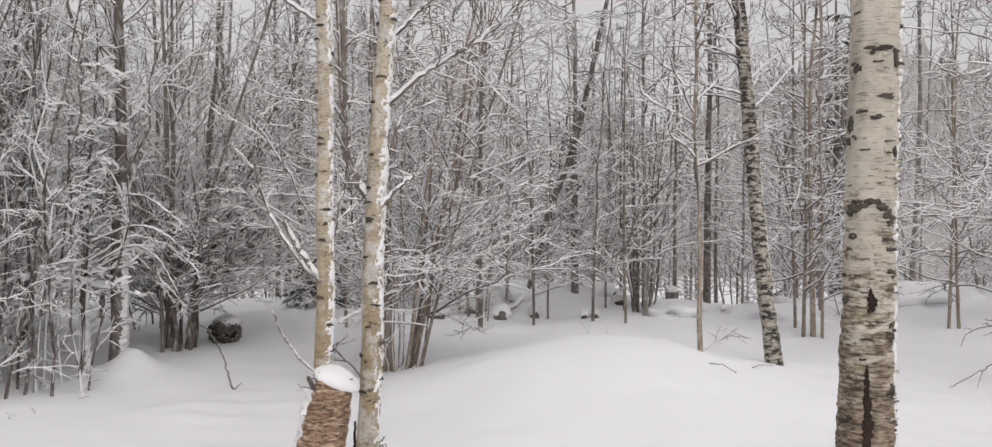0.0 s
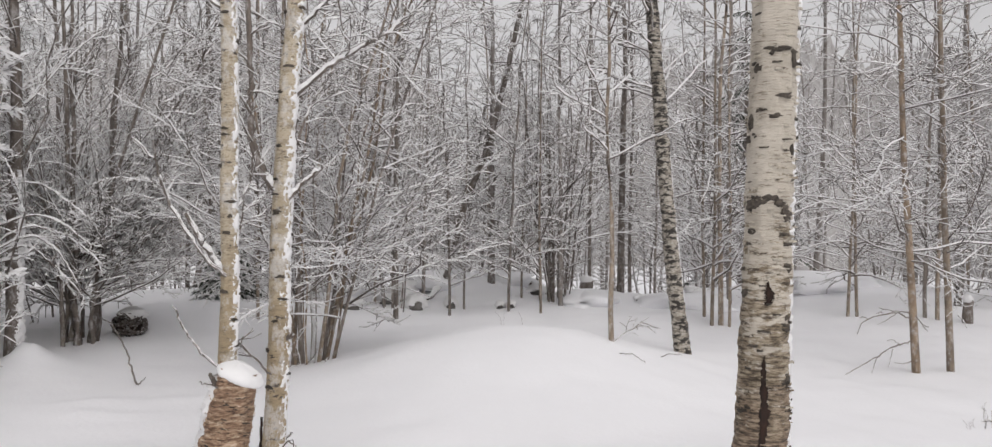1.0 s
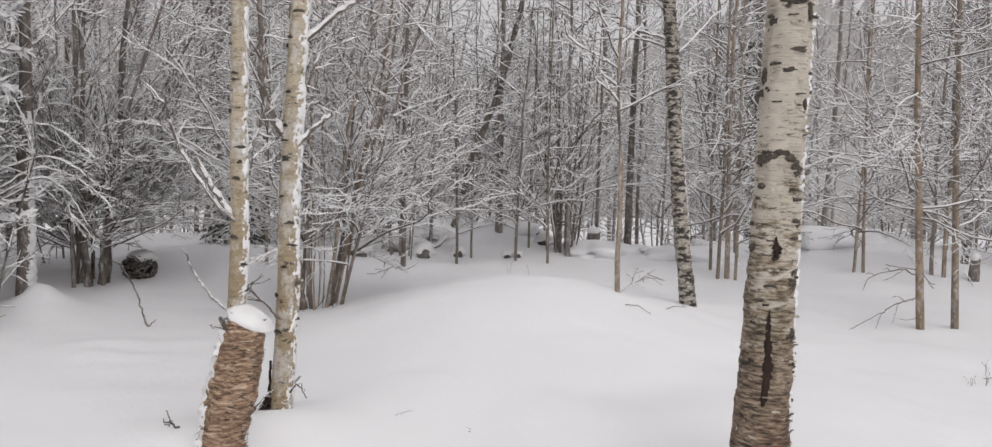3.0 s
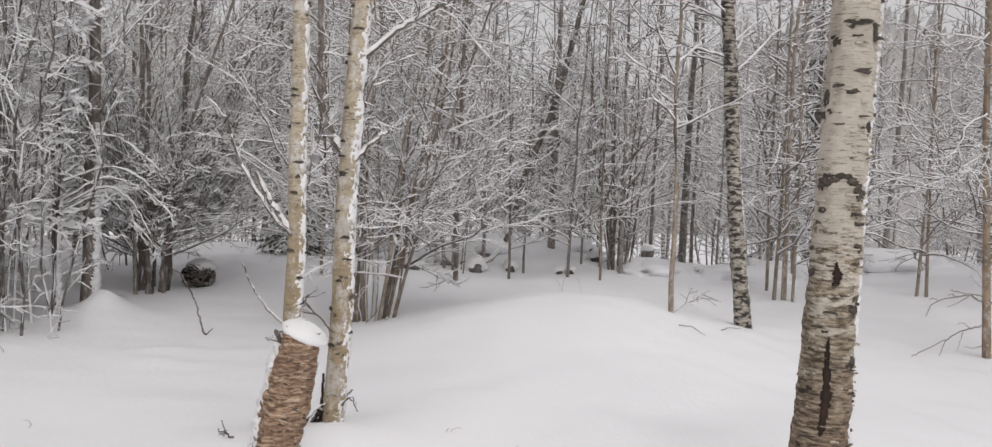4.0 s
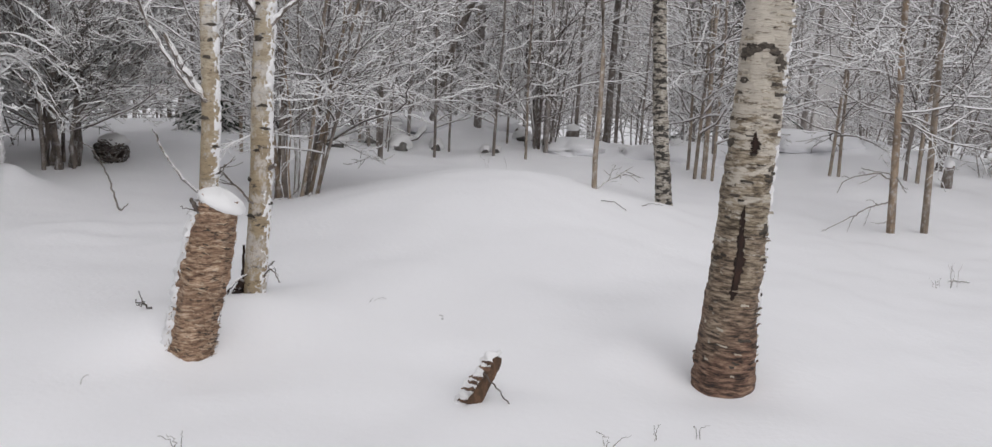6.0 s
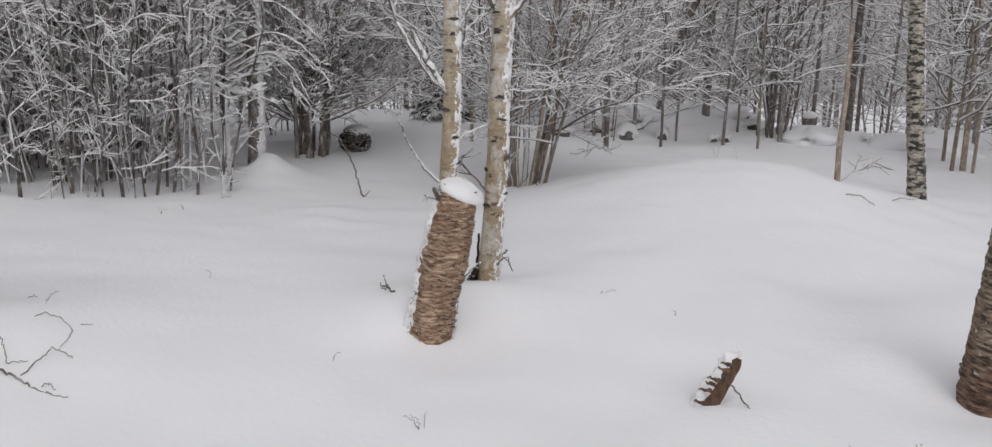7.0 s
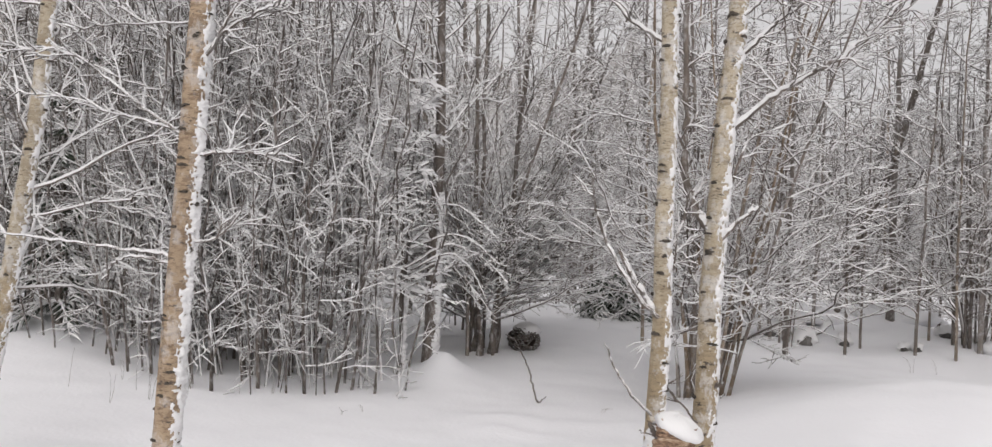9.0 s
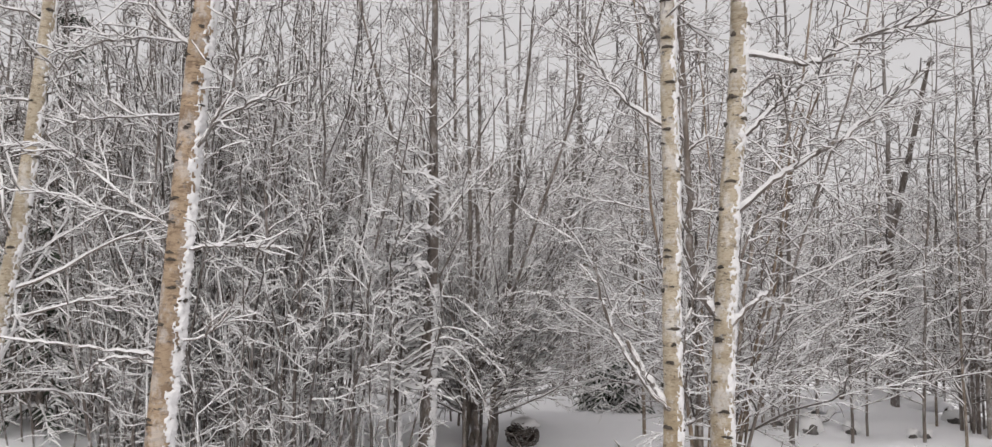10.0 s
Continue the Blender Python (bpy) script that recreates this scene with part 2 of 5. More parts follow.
def spread(lo, hi, step, far, growth=1.16):
    core, d = list(np.arange(lo, hi + 1e-6, step)), step
    a, b = lo, hi
    left, right = [], []
    while b < far:
        d *= growth
        a, b = a - d, b + d
        left.append(a), right.append(b)
    return left[::-1] + core + right


def link(name, verts, faces, mat, parent=None, smooth=True, label=""):
    me = bpy.data.meshes.new(name)
    me.from_pydata(verts, [], faces)
    me.materials.append(mat)
    if smooth:
        me.polygons.foreach_set("use_smooth", np.ones(len(me.polygons), bool))
    me.update()
    ob = new(name, me)
    if parent is not None:
        ob.parent = parent
    if label:
        tagged(ob, label)
    return ob


xs, ys = spread(-7.0, 7.0, 0.1, 400), spread(1.5, 15.0, 0.1, 400)
gv = [(x, y, ground(x, y)) for y in ys for x in xs]
nx = len(xs)
gf = [(j * nx + i, j * nx + i + 1, j * nx + nx + i + 1, j * nx + nx + i) for j in range(len(ys) - 1) for i in range(nx - 1)]
tagged(link("ground", gv, gf, SNOW_GROUND), "deep soft untrodden snow in a forest clearing", "snow ground", kind="structure")


# ---- growing wood ----
UP = np.array((0.0, 0.0, 1.0))
DRIFT = np.array((0.27, -0.16, 0.95))  # the side on which driven snow settles


class Wood:
    """Collects limbs as polylines and turns them into bark and snow meshes."""

    def __init__(self, seed):
        self.rng = np.random.default_rng(seed)
        self.tubes, self.caps, self.coarse, self.curly, self.fine, self.wild = {}, {}, False, True, 0.0036, 1.0

    def limb(self, pts, radii, sides, snow, fine=False):
        pts, radii = np.asarray(pts, float), np.asarray(radii, float)
        self.tubes.setdefault((len(pts), sides), []).append((pts, radii))
        if snow > 0:
            self.caps.setdefault((len(pts), fine), []).append((pts, radii, np.full(len(pts), float(snow))))
        return pts

    def grow(self, start, way, length, r, n, bend=0.0, jitter=0.12, sides=3, snow=0.012, tip=0.3):
        """A limb from start along way that curls up (bend > 0) or down."""
        pts, p = [np.array(start, float)], np.array(start, float)
        d = np.array(way, float)
        d /= np.linalg.norm(d)
        for _ in range(n - 1):
            d = d + self.rng.normal(0, jitter, 3) + UP * bend / n
            d /= np.linalg.norm(d)
            p = p + d * length / (n - 1)
            pts.append(p.copy())
        return self.limb(pts, np.linspace(r, r * tip, n), sides, snow)

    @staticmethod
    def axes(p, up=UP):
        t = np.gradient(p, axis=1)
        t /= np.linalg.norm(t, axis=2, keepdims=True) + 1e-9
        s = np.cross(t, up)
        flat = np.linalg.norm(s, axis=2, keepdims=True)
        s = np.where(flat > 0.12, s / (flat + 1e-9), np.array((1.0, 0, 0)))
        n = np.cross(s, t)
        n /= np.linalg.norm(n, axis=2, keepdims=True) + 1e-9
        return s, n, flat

    @staticmethod
    def skin(rings, closed, verts, faces):
        """rings: limbs x points x around x 3."""
        m, k, a, _ = rings.shape
        base = sum(len(v) for v in verts)
        idx = base + np.arange(m * k * a).reshape(m, k, a)
        lo, hi = idx[:, :-1], idx[:, 1:]
        if closed:
            q = np.stack([lo, np.roll(lo, -1, 2), np.roll(hi, -1, 2), hi], -1)
        else:
            q = np.stack([lo[:, :, :-1], lo[:, :, 1:], hi[:, :, 1:], hi[:, :, :-1]], -1)
        verts.append(rings.reshape(-1, 3))
        faces.append(q.reshape(-1, 4))

    def bark(self):
        verts, faces = [], []
        for (k, sides), rows in self.tubes.items():
            p, r = np.array([a for a, _ in rows]), np.array([b for _, b in rows])
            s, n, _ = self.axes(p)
            if sides == 2:
                rr = r[..., None]
                self.skin(np.stack([p - s * rr, p - n * rr, p + s * rr], 2), False, verts, faces)
                continue
            ang = np.linspace(0, 2 * np.pi, sides, endpoint=False) + np.pi / 2
            ring = p[:, :, None] + r[:, :, None, None] * (s[:, :, None] * np.cos(ang)[None, None, :, None] + n[:, :, None] * np.sin(ang)[None, None, :, None])
            self.skin(ring, True, verts, faces)
        return np.concatenate(verts), np.concatenate(faces)

    def snow(self):
        verts, faces = [], []
        for (k, fine), rows in self.caps.items():
            p, r, th = (np.array([q[i] for q in rows]) for i in range(3))
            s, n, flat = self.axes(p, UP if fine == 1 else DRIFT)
            steep = np.clip((flat[..., 0] - 0.18) / 0.25, 0, 1)
            th = th * steep * np.clip(flat[..., 0] * 1.2, 0, 1) * self.rng.uniform(-0.25 if fine else 0.4, 1.25, th.shape)
            th[:, -1] *= 0.5
            if fine:
                for _ in range(2):
                    th[:, 1:-1] = (th[:, :-2] + th[:, 1:-1] * 2 + th[:, 2:]) / 4
                th = th - 0.12 * np.abs(th).max()
                ang = np.linspace(-0.15, np.pi + 0.15, 7)
                out = np.cos(ang)[None, None, :, None] * (r * 0.9 + th * 0.3)[..., None, None] * s[:, :, None]
                rise = np.sin(ang)[None, None, :, None] * (r * steep + th)[..., None, None] * n[:, :, None]
                self.skin(p[:, :, None] - (out * steep[..., None, None]) + rise, False, verts, faces)
                continue
            wide = ((r * 0.98 + th * 0.22) * steep)[..., None]
            low = (r * (-0.32 * steep))[..., None]
            ring = np.stack([p - s * wide - n * low, p + n * (r * steep + th)[..., None], p + s * wide - n * low], 2)
            self.skin(ring, False, verts, faces)
        return (np.concatenate(verts), np.concatenate(faces)) if verts else None


def mesh_object(name, vf, mat, parent=None, smooth=True, label=""):
    v, q = vf
    me = bpy.data.meshes.new(name)
    me.vertices.add(len(v))
    me.vertices.foreach_set("co", np.ascontiguousarray(v, np.float32).ravel())
    me.loops.add(len(q) * 4)
    me.loops.foreach_set("vertex_index", np.ascontiguousarray(q, np.int32).ravel())
    me.polygons.add(len(q))
    me.polygons.foreach_set("loop_start", np.arange(0, len(q) * 4, 4, dtype=np.int32))
    me.polygons.foreach_set("use_smooth", np.full(len(q), smooth))
    me.materials.append(mat)
    me.update(calc_edges=True)
    ob = new(name, me)
    if parent is not None:
        ob.parent = parent
    if label:
        tagged(ob, label)
    return ob


def thing(name, m, label, category, group=""):
    e = new(name)
    e.matrix_basis = m
    return tagged(e, label, category, group)


def branch_out(w, pts, radii, count, lo, hi, length, angle, r, depth, snow, bend=0.25, dense=6, side=None, split=None):
    """Side limbs along a stem, with twigs on them: depth 1 twigs alone, 2 limbs with twigs, 3 limbs with side limbs with twigs.
    split: a list that takes each limb of this stem, with all it bears, as wood of its own."""
    rng = w.rng
    seg = np.linspace(0, 1, len(pts))
    for i in range(count):
        u = lo + (hi - lo) * ((i + rng.uniform(0, 1)) / count) ** (1.45 if depth == 3 else 1.0)
        p = np.array([np.interp(u, seg, pts[:, c]) for c in range(3)])
        k = min(int(u * (len(pts) - 1)), len(pts) - 2)
        t = pts[k + 1] - pts[k]
        t = t / np.linalg.norm(t)
        if depth < 3:
            out = np.cross(t, UP) * (1 if i % 2 else -1)
            if np.linalg.norm(out) < 0.35 or rng.uniform() < 0.25:
                out = np.cross(t, rng.normal(0, 1, 3))
            out[2] = out[2] * 0.5 + rng.normal(0.08, 0.28)
        else:
            a = rng.uniform(0, 2 * np.pi) if side is None else side + rng.normal(0, 0.8)
            out = np.array((math.cos(a), math.sin(a), 0.0))
        out /= np.linalg.norm(out) + 1e-9
        ang = radians(angle) * rng.uniform(0.7, 1.25)
        way = t * math.cos(ang) + out * math.sin(ang)
        ll = length * rng.uniform(0.5, 1.15) * (1.0 - 0.5 * u if depth >= 2 else 1.0)
        rr = min(r, float(np.interp(u, seg, radii)) * 0.6) * rng.uniform(0.75, 1.15)
        if depth == 1:
            w.grow(p, way, max(ll, 0.1), max(rr, w.fine), 3 if w.curly and i % 3 else 2, bend, 0.36 * w.curly if w.curly else 0.14, 2, snow, 0.7)
            continue
        into = w
        if split is not None:
            into = Wood(int(rng.integers(1, 10**6)))
            into.curly, into.coarse, into.fine, into.wild = w.curly, w.coarse, w.fine, w.wild
            split.append(into)
        n = 9 if depth == 3 else 3 if w.coarse else 5
        q = into.grow(p, way, ll, max(rr, 1.3 * w.fine), n, bend, (0.16 if depth == 3 else 0.24) * w.wild, 4 if depth == 3 else 3, snow * (1.3 if depth == 3 else 1.1))
        rq = np.linspace(rr, rr * 0.4, n)
        branch_out(into, q, rq, max(2, int(dense * rng.uniform(0.7, 1.3))), 0.12, 1.0, ll * (0.46 if depth == 3 else 0.42), 40, rr * 0.55, depth - 1, snow * 0.92, bend * 0.7, dense)


def stem(w, base, top, r0, r1, n=14, wobble=0.03, sides=9):
    base, top = np.array(base, float), np.array(top, float)
    u = np.linspace(0, 1, n)[:, None]
    d = np.cumsum(w.rng.normal(0, wobble, (n, 3)), 0)
    d -= d[0]
    d[:, 2] = 0
    pts = base + (top - base) * u + d * np.sqrt(u)
    radii = r0 + (r1 - r0) * u[:, 0] ** 0.85
    return w.limb(pts, radii, sides, 0), radii


def finish(root, trunk, limbs, bark, limb_mat=None, name="trunk", branches=()):
    """The parts of a tree: trunk, branches with the snow on each, and the fine twigs and their snow."""
    if trunk.tubes:
        mesh_object(name, trunk.bark(), bark, root)
    for one in branches:
        ob = mesh_object("branch", one.bark(), limb_mat or TWIG, root, False)
        sn = one.snow()
        if sn is not None:
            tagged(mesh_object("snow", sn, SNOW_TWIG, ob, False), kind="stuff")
    if limbs.tubes:
        tagged(mesh_object("twigwork", limbs.bark(), limb_mat or TWIG, root, False), kind="stuff")
    sn = limbs.snow()
    if sn is not None:
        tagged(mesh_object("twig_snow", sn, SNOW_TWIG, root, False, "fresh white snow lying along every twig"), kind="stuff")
    return root


def pole_tree(name, seed, height, r, bark, label, lean=(0, 0), start=0.2, count=26, length=1.5, angle=62, depth=3, dense=5, snow=0.012, bend=0.3, at=(0, 0, 0), group="", category="tree", sunk=0.15, split=False, wobble=0.03, curly=True, limb=0.012):
    root = thing(name, pose(*at), label, category, group)
    a, b = Wood(seed), Wood(seed + 1)
    pts, radii = stem(a, (0, 0, -sunk), (lean[0] * height, lean[1] * height, height), r, r * 0.18, 14, wobble)
    b.curly = curly
    parts = [] if split else None
    branch_out(b, pts, radii, count, start, 1.0, length, angle, limb, depth, snow, bend, dense, split=parts)
    return finish(root, a, b, bark, branches=parts or ())


def clump_tree(name, seed, stems, height, r, bark, label, fan=0.25, spread_r=0.25, start=0.15, count=14, length=1.1, depth=2, dense=5, snow=0.012, at=(0, 0, 0), group="", category="shrub", angle=58, bend=0.2, split=False, lean=(0, 0), wobble=0.035, side=None, curly=True, crust=0.008):
    root = thing(name, pose(*at), label, category, group)
    b = Wood(seed + 1)
    b.curly = curly
    rng = b.rng
    parts = [] if split else None
    for i in range(stems):
        a = Wood(seed + 10 + i)
        ang = 2 * math.pi * (i + rng.uniform(0, 0.8)) / stems
        x, y = spread_r * math.cos(ang) * rng.uniform(0.3, 1), spread_r * math.sin(ang) * rng.uniform(0.3, 1)
        hgt = height * rng.uniform(0.65, 1.1)
        f = fan * rng.uniform(0.3, 1.2)
        pts, radii = stem(a, (x, y, -0.15), (x + (f * math.cos(ang) + lean[0]) * hgt, y + (f * math.sin(ang) + lean[1]) * hgt, hgt), r * rng.uniform(0.35, 1.15), 0.006, 10, wobble, 7)
        mesh_object("stem", a.bark(), bark[i % len(bark)] if isinstance(bark, tuple) else bark, root)
        b.caps.setdefault((len(pts), 2), []).append((pts, radii, np.full(len(pts), crust)))
        branch_out(b, pts, radii, count, start, 1.0, length, angle, 0.012 if depth == 3 else 0.0065, depth, snow, bend, dense, split=parts, side=side)
    return finish(root, Wood(0), b, bark, branches=parts or ())


def put(x, y, dz=0.0):
    return (x, y, ground(x, y) + dz)


# ---- near birches ----
def smooth_line(ctrl, n):
    """A smooth line through a few control points (any columns), n points."""
    c = np.array(ctrl, float)
    c = np.vstack([2 * c[0] - c[1], c, 2 * c[-1] - c[-2]])
    out = []
    for u in np.linspace(0, len(ctrl) - 1 - 1e-6, n):
        i, f = int(u), u - int(u)
        a, b, d, e = c[i], c[i + 1], c[i + 2], c[i + 3]
        out.append(0.5 * (2 * b + (d - a) * f + (2 * a - 5 * b + 4 * d - e) * f * f + (3 * b - a - 3 * d + e) * f**3))
    return np.array(out)


def trunk_mesh(ctrl, seed, sides=30, ring=0.02, relief=0.004, flare=0.0, base_z=0.0):
    """A trunk skin with level ridges and lumps in its bark; ctrl rows are x, y, z, radius."""
    high = ctrl[-1][2] - ctrl[0][2]
    line = smooth_line(ctrl, max(8, int(high / ring)))
    verts = []
    for x, y, z, r in line:
        r = r * (1 + flare * math.exp(-max(0, z - base_z) / 0.12))
        for k in range(sides):
            a = 2 * math.pi * k / sides
            ca, sa = math.cos(a), math.sin(a)
            d = noise.noise((ca * 1.4 + seed, sa * 1.4, z * 26)) * relief + noise.noise((ca * 2.6, sa * 2.6 + seed, z * 4.5)) * relief * 1.4
            d += (0.3 - abs(noise.noise((ca * 3.4, sa * 3.4 + seed, z * 44)))) * relief * 1.3
            verts.append((x + ca * (r + d), y + sa * (r + d), z))
    n = len(line)
    faces = [(i * sides + k, i * sides + (k + 1) % sides, (i + 1) * sides + (k + 1) % sides, (i + 1) * sides + k) for i in range(n - 1) for k in range(sides)]
    return line, verts, faces


def side_snow(line, azimuth, half, thick, seed, cover=0.1, z0=-9, z1=99, across=9):
    """Snow blown on to one side of a trunk: a lumpy crust that thins out into bare bark."""
    verts, faces = [], []
    rows = []
    step = smooth_line(line[:: max(1, len(line) // 40)], int((line[-1][2] - line[0][2]) / 0.012)) if len(line) > 3 else line
    for x, y, z, r in step:
        if not z0 <= z <= z1:
            continue
        row = []
        for k in range(across):
            u = 2 * k / (across - 1) - 1
            a = azimuth + u * half
            t = noise.noise((u * 1.2 + seed, seed * 1.7, z * 13)) * 0.45 + noise.noise((u * 3 + 5, seed, z * 28)) * 0.5 + noise.noise((u * 7, seed + 3, z * 75)) * 0.62 + cover + 0.25 - 0.75 * u * u
            d = r + (0.002 + thick * min(1.0, t) if t > 0 and abs(u) < 0.99 else -0.012)
            row.append(len(verts))
            verts.append((x + math.cos(a) * d, y + math.sin(a) * d, z))
        rows.append(row)
    for p, q in zip(rows, rows[1:]):
        faces += [(p[k], p[k + 1], q[k + 1], q[k]) for k in range(across - 1)]
    return verts, faces


def bark_curls(root, line, seed, count, z0, z1, mats, size=0.03, facing=0.0, half=3.1416, tilt=0.0, long=1.0, proud=0.014):
    """Loose curls of bark standing off the trunk, each a piece of its own."""
    rng = np.random.default_rng(seed)
    for _ in range(count):
        z = rng.uniform(z0, z1)
        i = int(np.argmin(np.abs(line[:, 2] - z)))
        x, y, z, r = line[i]
        a0 = facing + rng.uniform(-half, half)
        wide, tall = size * long * rng.uniform(0.6, 1.8), size * rng.uniform(0.25, 0.7)
        verts, faces = [], []
        for k in range(5):
            u = k / 4
            a, d = a0 + wide / r * u, r + 0.002 + proud * u * u * rng.uniform(0.5, 1.6)
            for s in (0, 1):
                verts.append((x + math.cos(a) * d, y + math.sin(a) * d, z - tilt * math.cos(a) * d + (s - 0.5) * tall * (1 - 0.55 * u) + rng.normal(0, 0.0015)))
        for k in range(4):
            faces.append((2 * k, 2 * k + 2, 2 * k + 3, 2 * k + 1))
        ob = link("bark_curl", verts, faces, mats[int(rng.integers(len(mats)))], root)
        solid = ob.data
        bm = bmesh.new()
        bm.from_mesh(solid)
        bmesh.ops.solidify(bm, geom=bm.faces[:], thickness=0.0012)
        bm.to_mesh(solid)
        bm.free()


BOUGHS = []


def line_limb(w, ctrl, r0, r1, snow, n=12, sides=7, twigs=0, tl=0.3, loose=False):
    """A limb along control points, a part of its own unless loose."""
    if not loose:
        w = Wood(int(w.rng.integers(1, 10**6)))
        BOUGHS.append(w)
    n = n * 2
    snow = snow * 0.62
    pts = smooth_line(ctrl, n)
    pts = pts + np.vstack([np.zeros((1, 3)), w.rng.normal(0, 0.0035, (n - 1, 3))])
    radii = np.linspace(r0, r1, n)
    w.limb(pts, radii, sides, snow, True)
    if twigs:
        branch_out(w, pts, radii, int(twigs * 1.6), 0.2, 1.0, tl, 50, r1, 2, 0.0045 if snow else 0, 0.1, 4)
    return pts, radii


def crown(w, line, z0, count, length, seed, snow=0.008, dense=5):
    keep = line[line[:, 2] > z0]
    branch_out(w, keep[:, :3], keep[:, 3], count, 0.02, 1.0, length, 55, 0.01, 3, snow, 0.15, dense, split=BOUGHS)


def finish_near(root, w, bark):
    finish(root, Wood(0), w, bark, DARK_BARK, branches=list(BOUGHS))
    BOUGHS.clear()


def near_tree(name, label, ctrl, bark, seed, relief=0.003, flare=0.1, sides=26, category="birch tree"):
    root = thing(name, pose(0, 0, 0), label, category)
    line, v, f = trunk_mesh(ctrl, seed, sides, 0.022, relief, flare, ctrl[0][2] + 0.1)
    link("trunk", v, f, bark, root)
    return root, line


BIG = [(1.605, 3.92, -0.25, 0.148), (1.605, 3.92, -0.02, 0.147), (1.603, 3.92, 0.14, 0.136), (1.607, 3.92, 0.42, 0.122), (1.62, 3.92, 0.95, 0.109), (1.63, 3.92, 1.4, 0.105), (1.638, 3.92, 1.82, 0.104), (1.655, 3.92, 2.4, 0.103), (1.68, 3.93, 3.6, 0.1), (1.7, 3.95, 5.5, 0.075), (1.75, 4.0, 8.5, 0.02)]
big, big_line = near_tree("birch_tree", "thick old birch with white peeling bark and cracked rusty foot", BIG, BIRCH, 3.3, 0.007, 0.06, 48)
w = Wood(41)
crown(w, big_line, 4.2, 16, 1.6, 41)
finish_near(big, w, BIRCH)
v, f = side_snow(big_line, radians(-8), 0.62, 0.016, 2.2, 0.12, 0.3, 4, 13)
link("trunk_snow", v, f, SNOW_TREE, big, True, "thin crust of blown snow on the bark")
bark_curls(big, big_line, 5, 270, 0.02, 2.5, (BIRCH, BIRCH, CURL_PALE, SCAR), 0.03, radians(-105), 1.75)


def scar(root, line, z, azimuth, wide, tall, seed, droop=0.0):
    """A black scar in birch bark: a thin rough plate bent round the trunk, with a ragged outline."""
    i = int(np.argmin(np.abs(line[:, 2] - z)))
    x, y, _, r = line[i]
    verts, faces = [(x + math.cos(azimuth) * (r + 0.011), y + math.sin(azimuth) * (r + 0.011), z)], []
    for ring, push in ((0.5, 0.011), (0.8, 0.009), (1.0, 0.002)):
        for k in range(14):
            a = 2 * math.pi * k / 14
            n = 1 + 0.7 * noise.noise((math.cos(a) * 1.8 + seed, math.sin(a) * 1.8, 2.0)) + 0.6 * noise.noise((math.cos(a) * 5, math.sin(a) * 5 + seed, 1.0))
            u, v = ring * n * wide * math.cos(a), ring * n * tall * math.sin(a)
            v -= droop * abs(u)
            d = r + push + 0.0035 * noise.noise((u * 160, v * 160, seed))
            verts.append((x + math.cos(azimuth + u / r) * d, y + math.sin(azimuth + u / r) * d, z + v))
    for k in range(14):
        n = (k + 1) % 14
        faces.append((0, 1 + k, 1 + n))
        faces += [(1 + 14 * j + k, 15 + 14 * j + k, 15 + 14 * j + n, 1 + 14 * j + n) for j in (0, 1)]
    return link("bark_scar", verts, faces, SCAR, root)


def scatter_scars(root, line, seed, count, z0, z1, size, facing):
    rng = np.random.default_rng(seed)
    for k in range(count):
        z = z0 + (z1 - z0) * (k + rng.uniform(0, 1)) / count
        scar(root, line, z, facing + rng.uniform(-1.7, 1.7), size * rng.uniform(0.5, 1.5), size * rng.uniform(0.22, 0.55), k * 1.7 + seed, rng.uniform(0, 0.35))


def wound(root, line, z0, z1, azimuth, width, depth, seed):
    """A split in the bark: a raised rotten strip with ragged lips, the hollow's shade put into its dark colour."""
    rng = np.random.default_rng(seed)
    rows = []
    for z in np.linspace(z0, z1, 46):
        i = int(np.argmin(np.abs(line[:, 2] - z)))
        x, y, _, r = line[i]
        u = (z - z0) / (z1 - z0)
        half = width * (math.sin(math.pi * min(1, u * 1.02)) ** 0.6) * rng.uniform(0.45, 1.6) * (1.15 - 0.75 * u) + 0.0015
        mid = azimuth + 0.07 * math.sin(u * 5.0) + 0.1 * (u - 0.5)
        row = []
        for s, push in ((-1.5, 0.001), (-1, 0.0075), (-0.6, 0.004), (0, 0.005), (0.6, 0.004), (1, 0.0075), (1.5, 0.001)):
            a = mid + s * half / r
            row.append((x + math.cos(a) * (r + push), y + math.sin(a) * (r + push), z))
        rows.append(row)
    verts = [p for row in rows for p in row]
    faces = [(i * 7 + k, i * 7 + k + 1, i * 7 + k + 8, i * 7 + k + 7) for i in range(45) for k in range(6)]
    link("wound", verts, faces, WOUND, root, True, "dark rotten split in the bark")


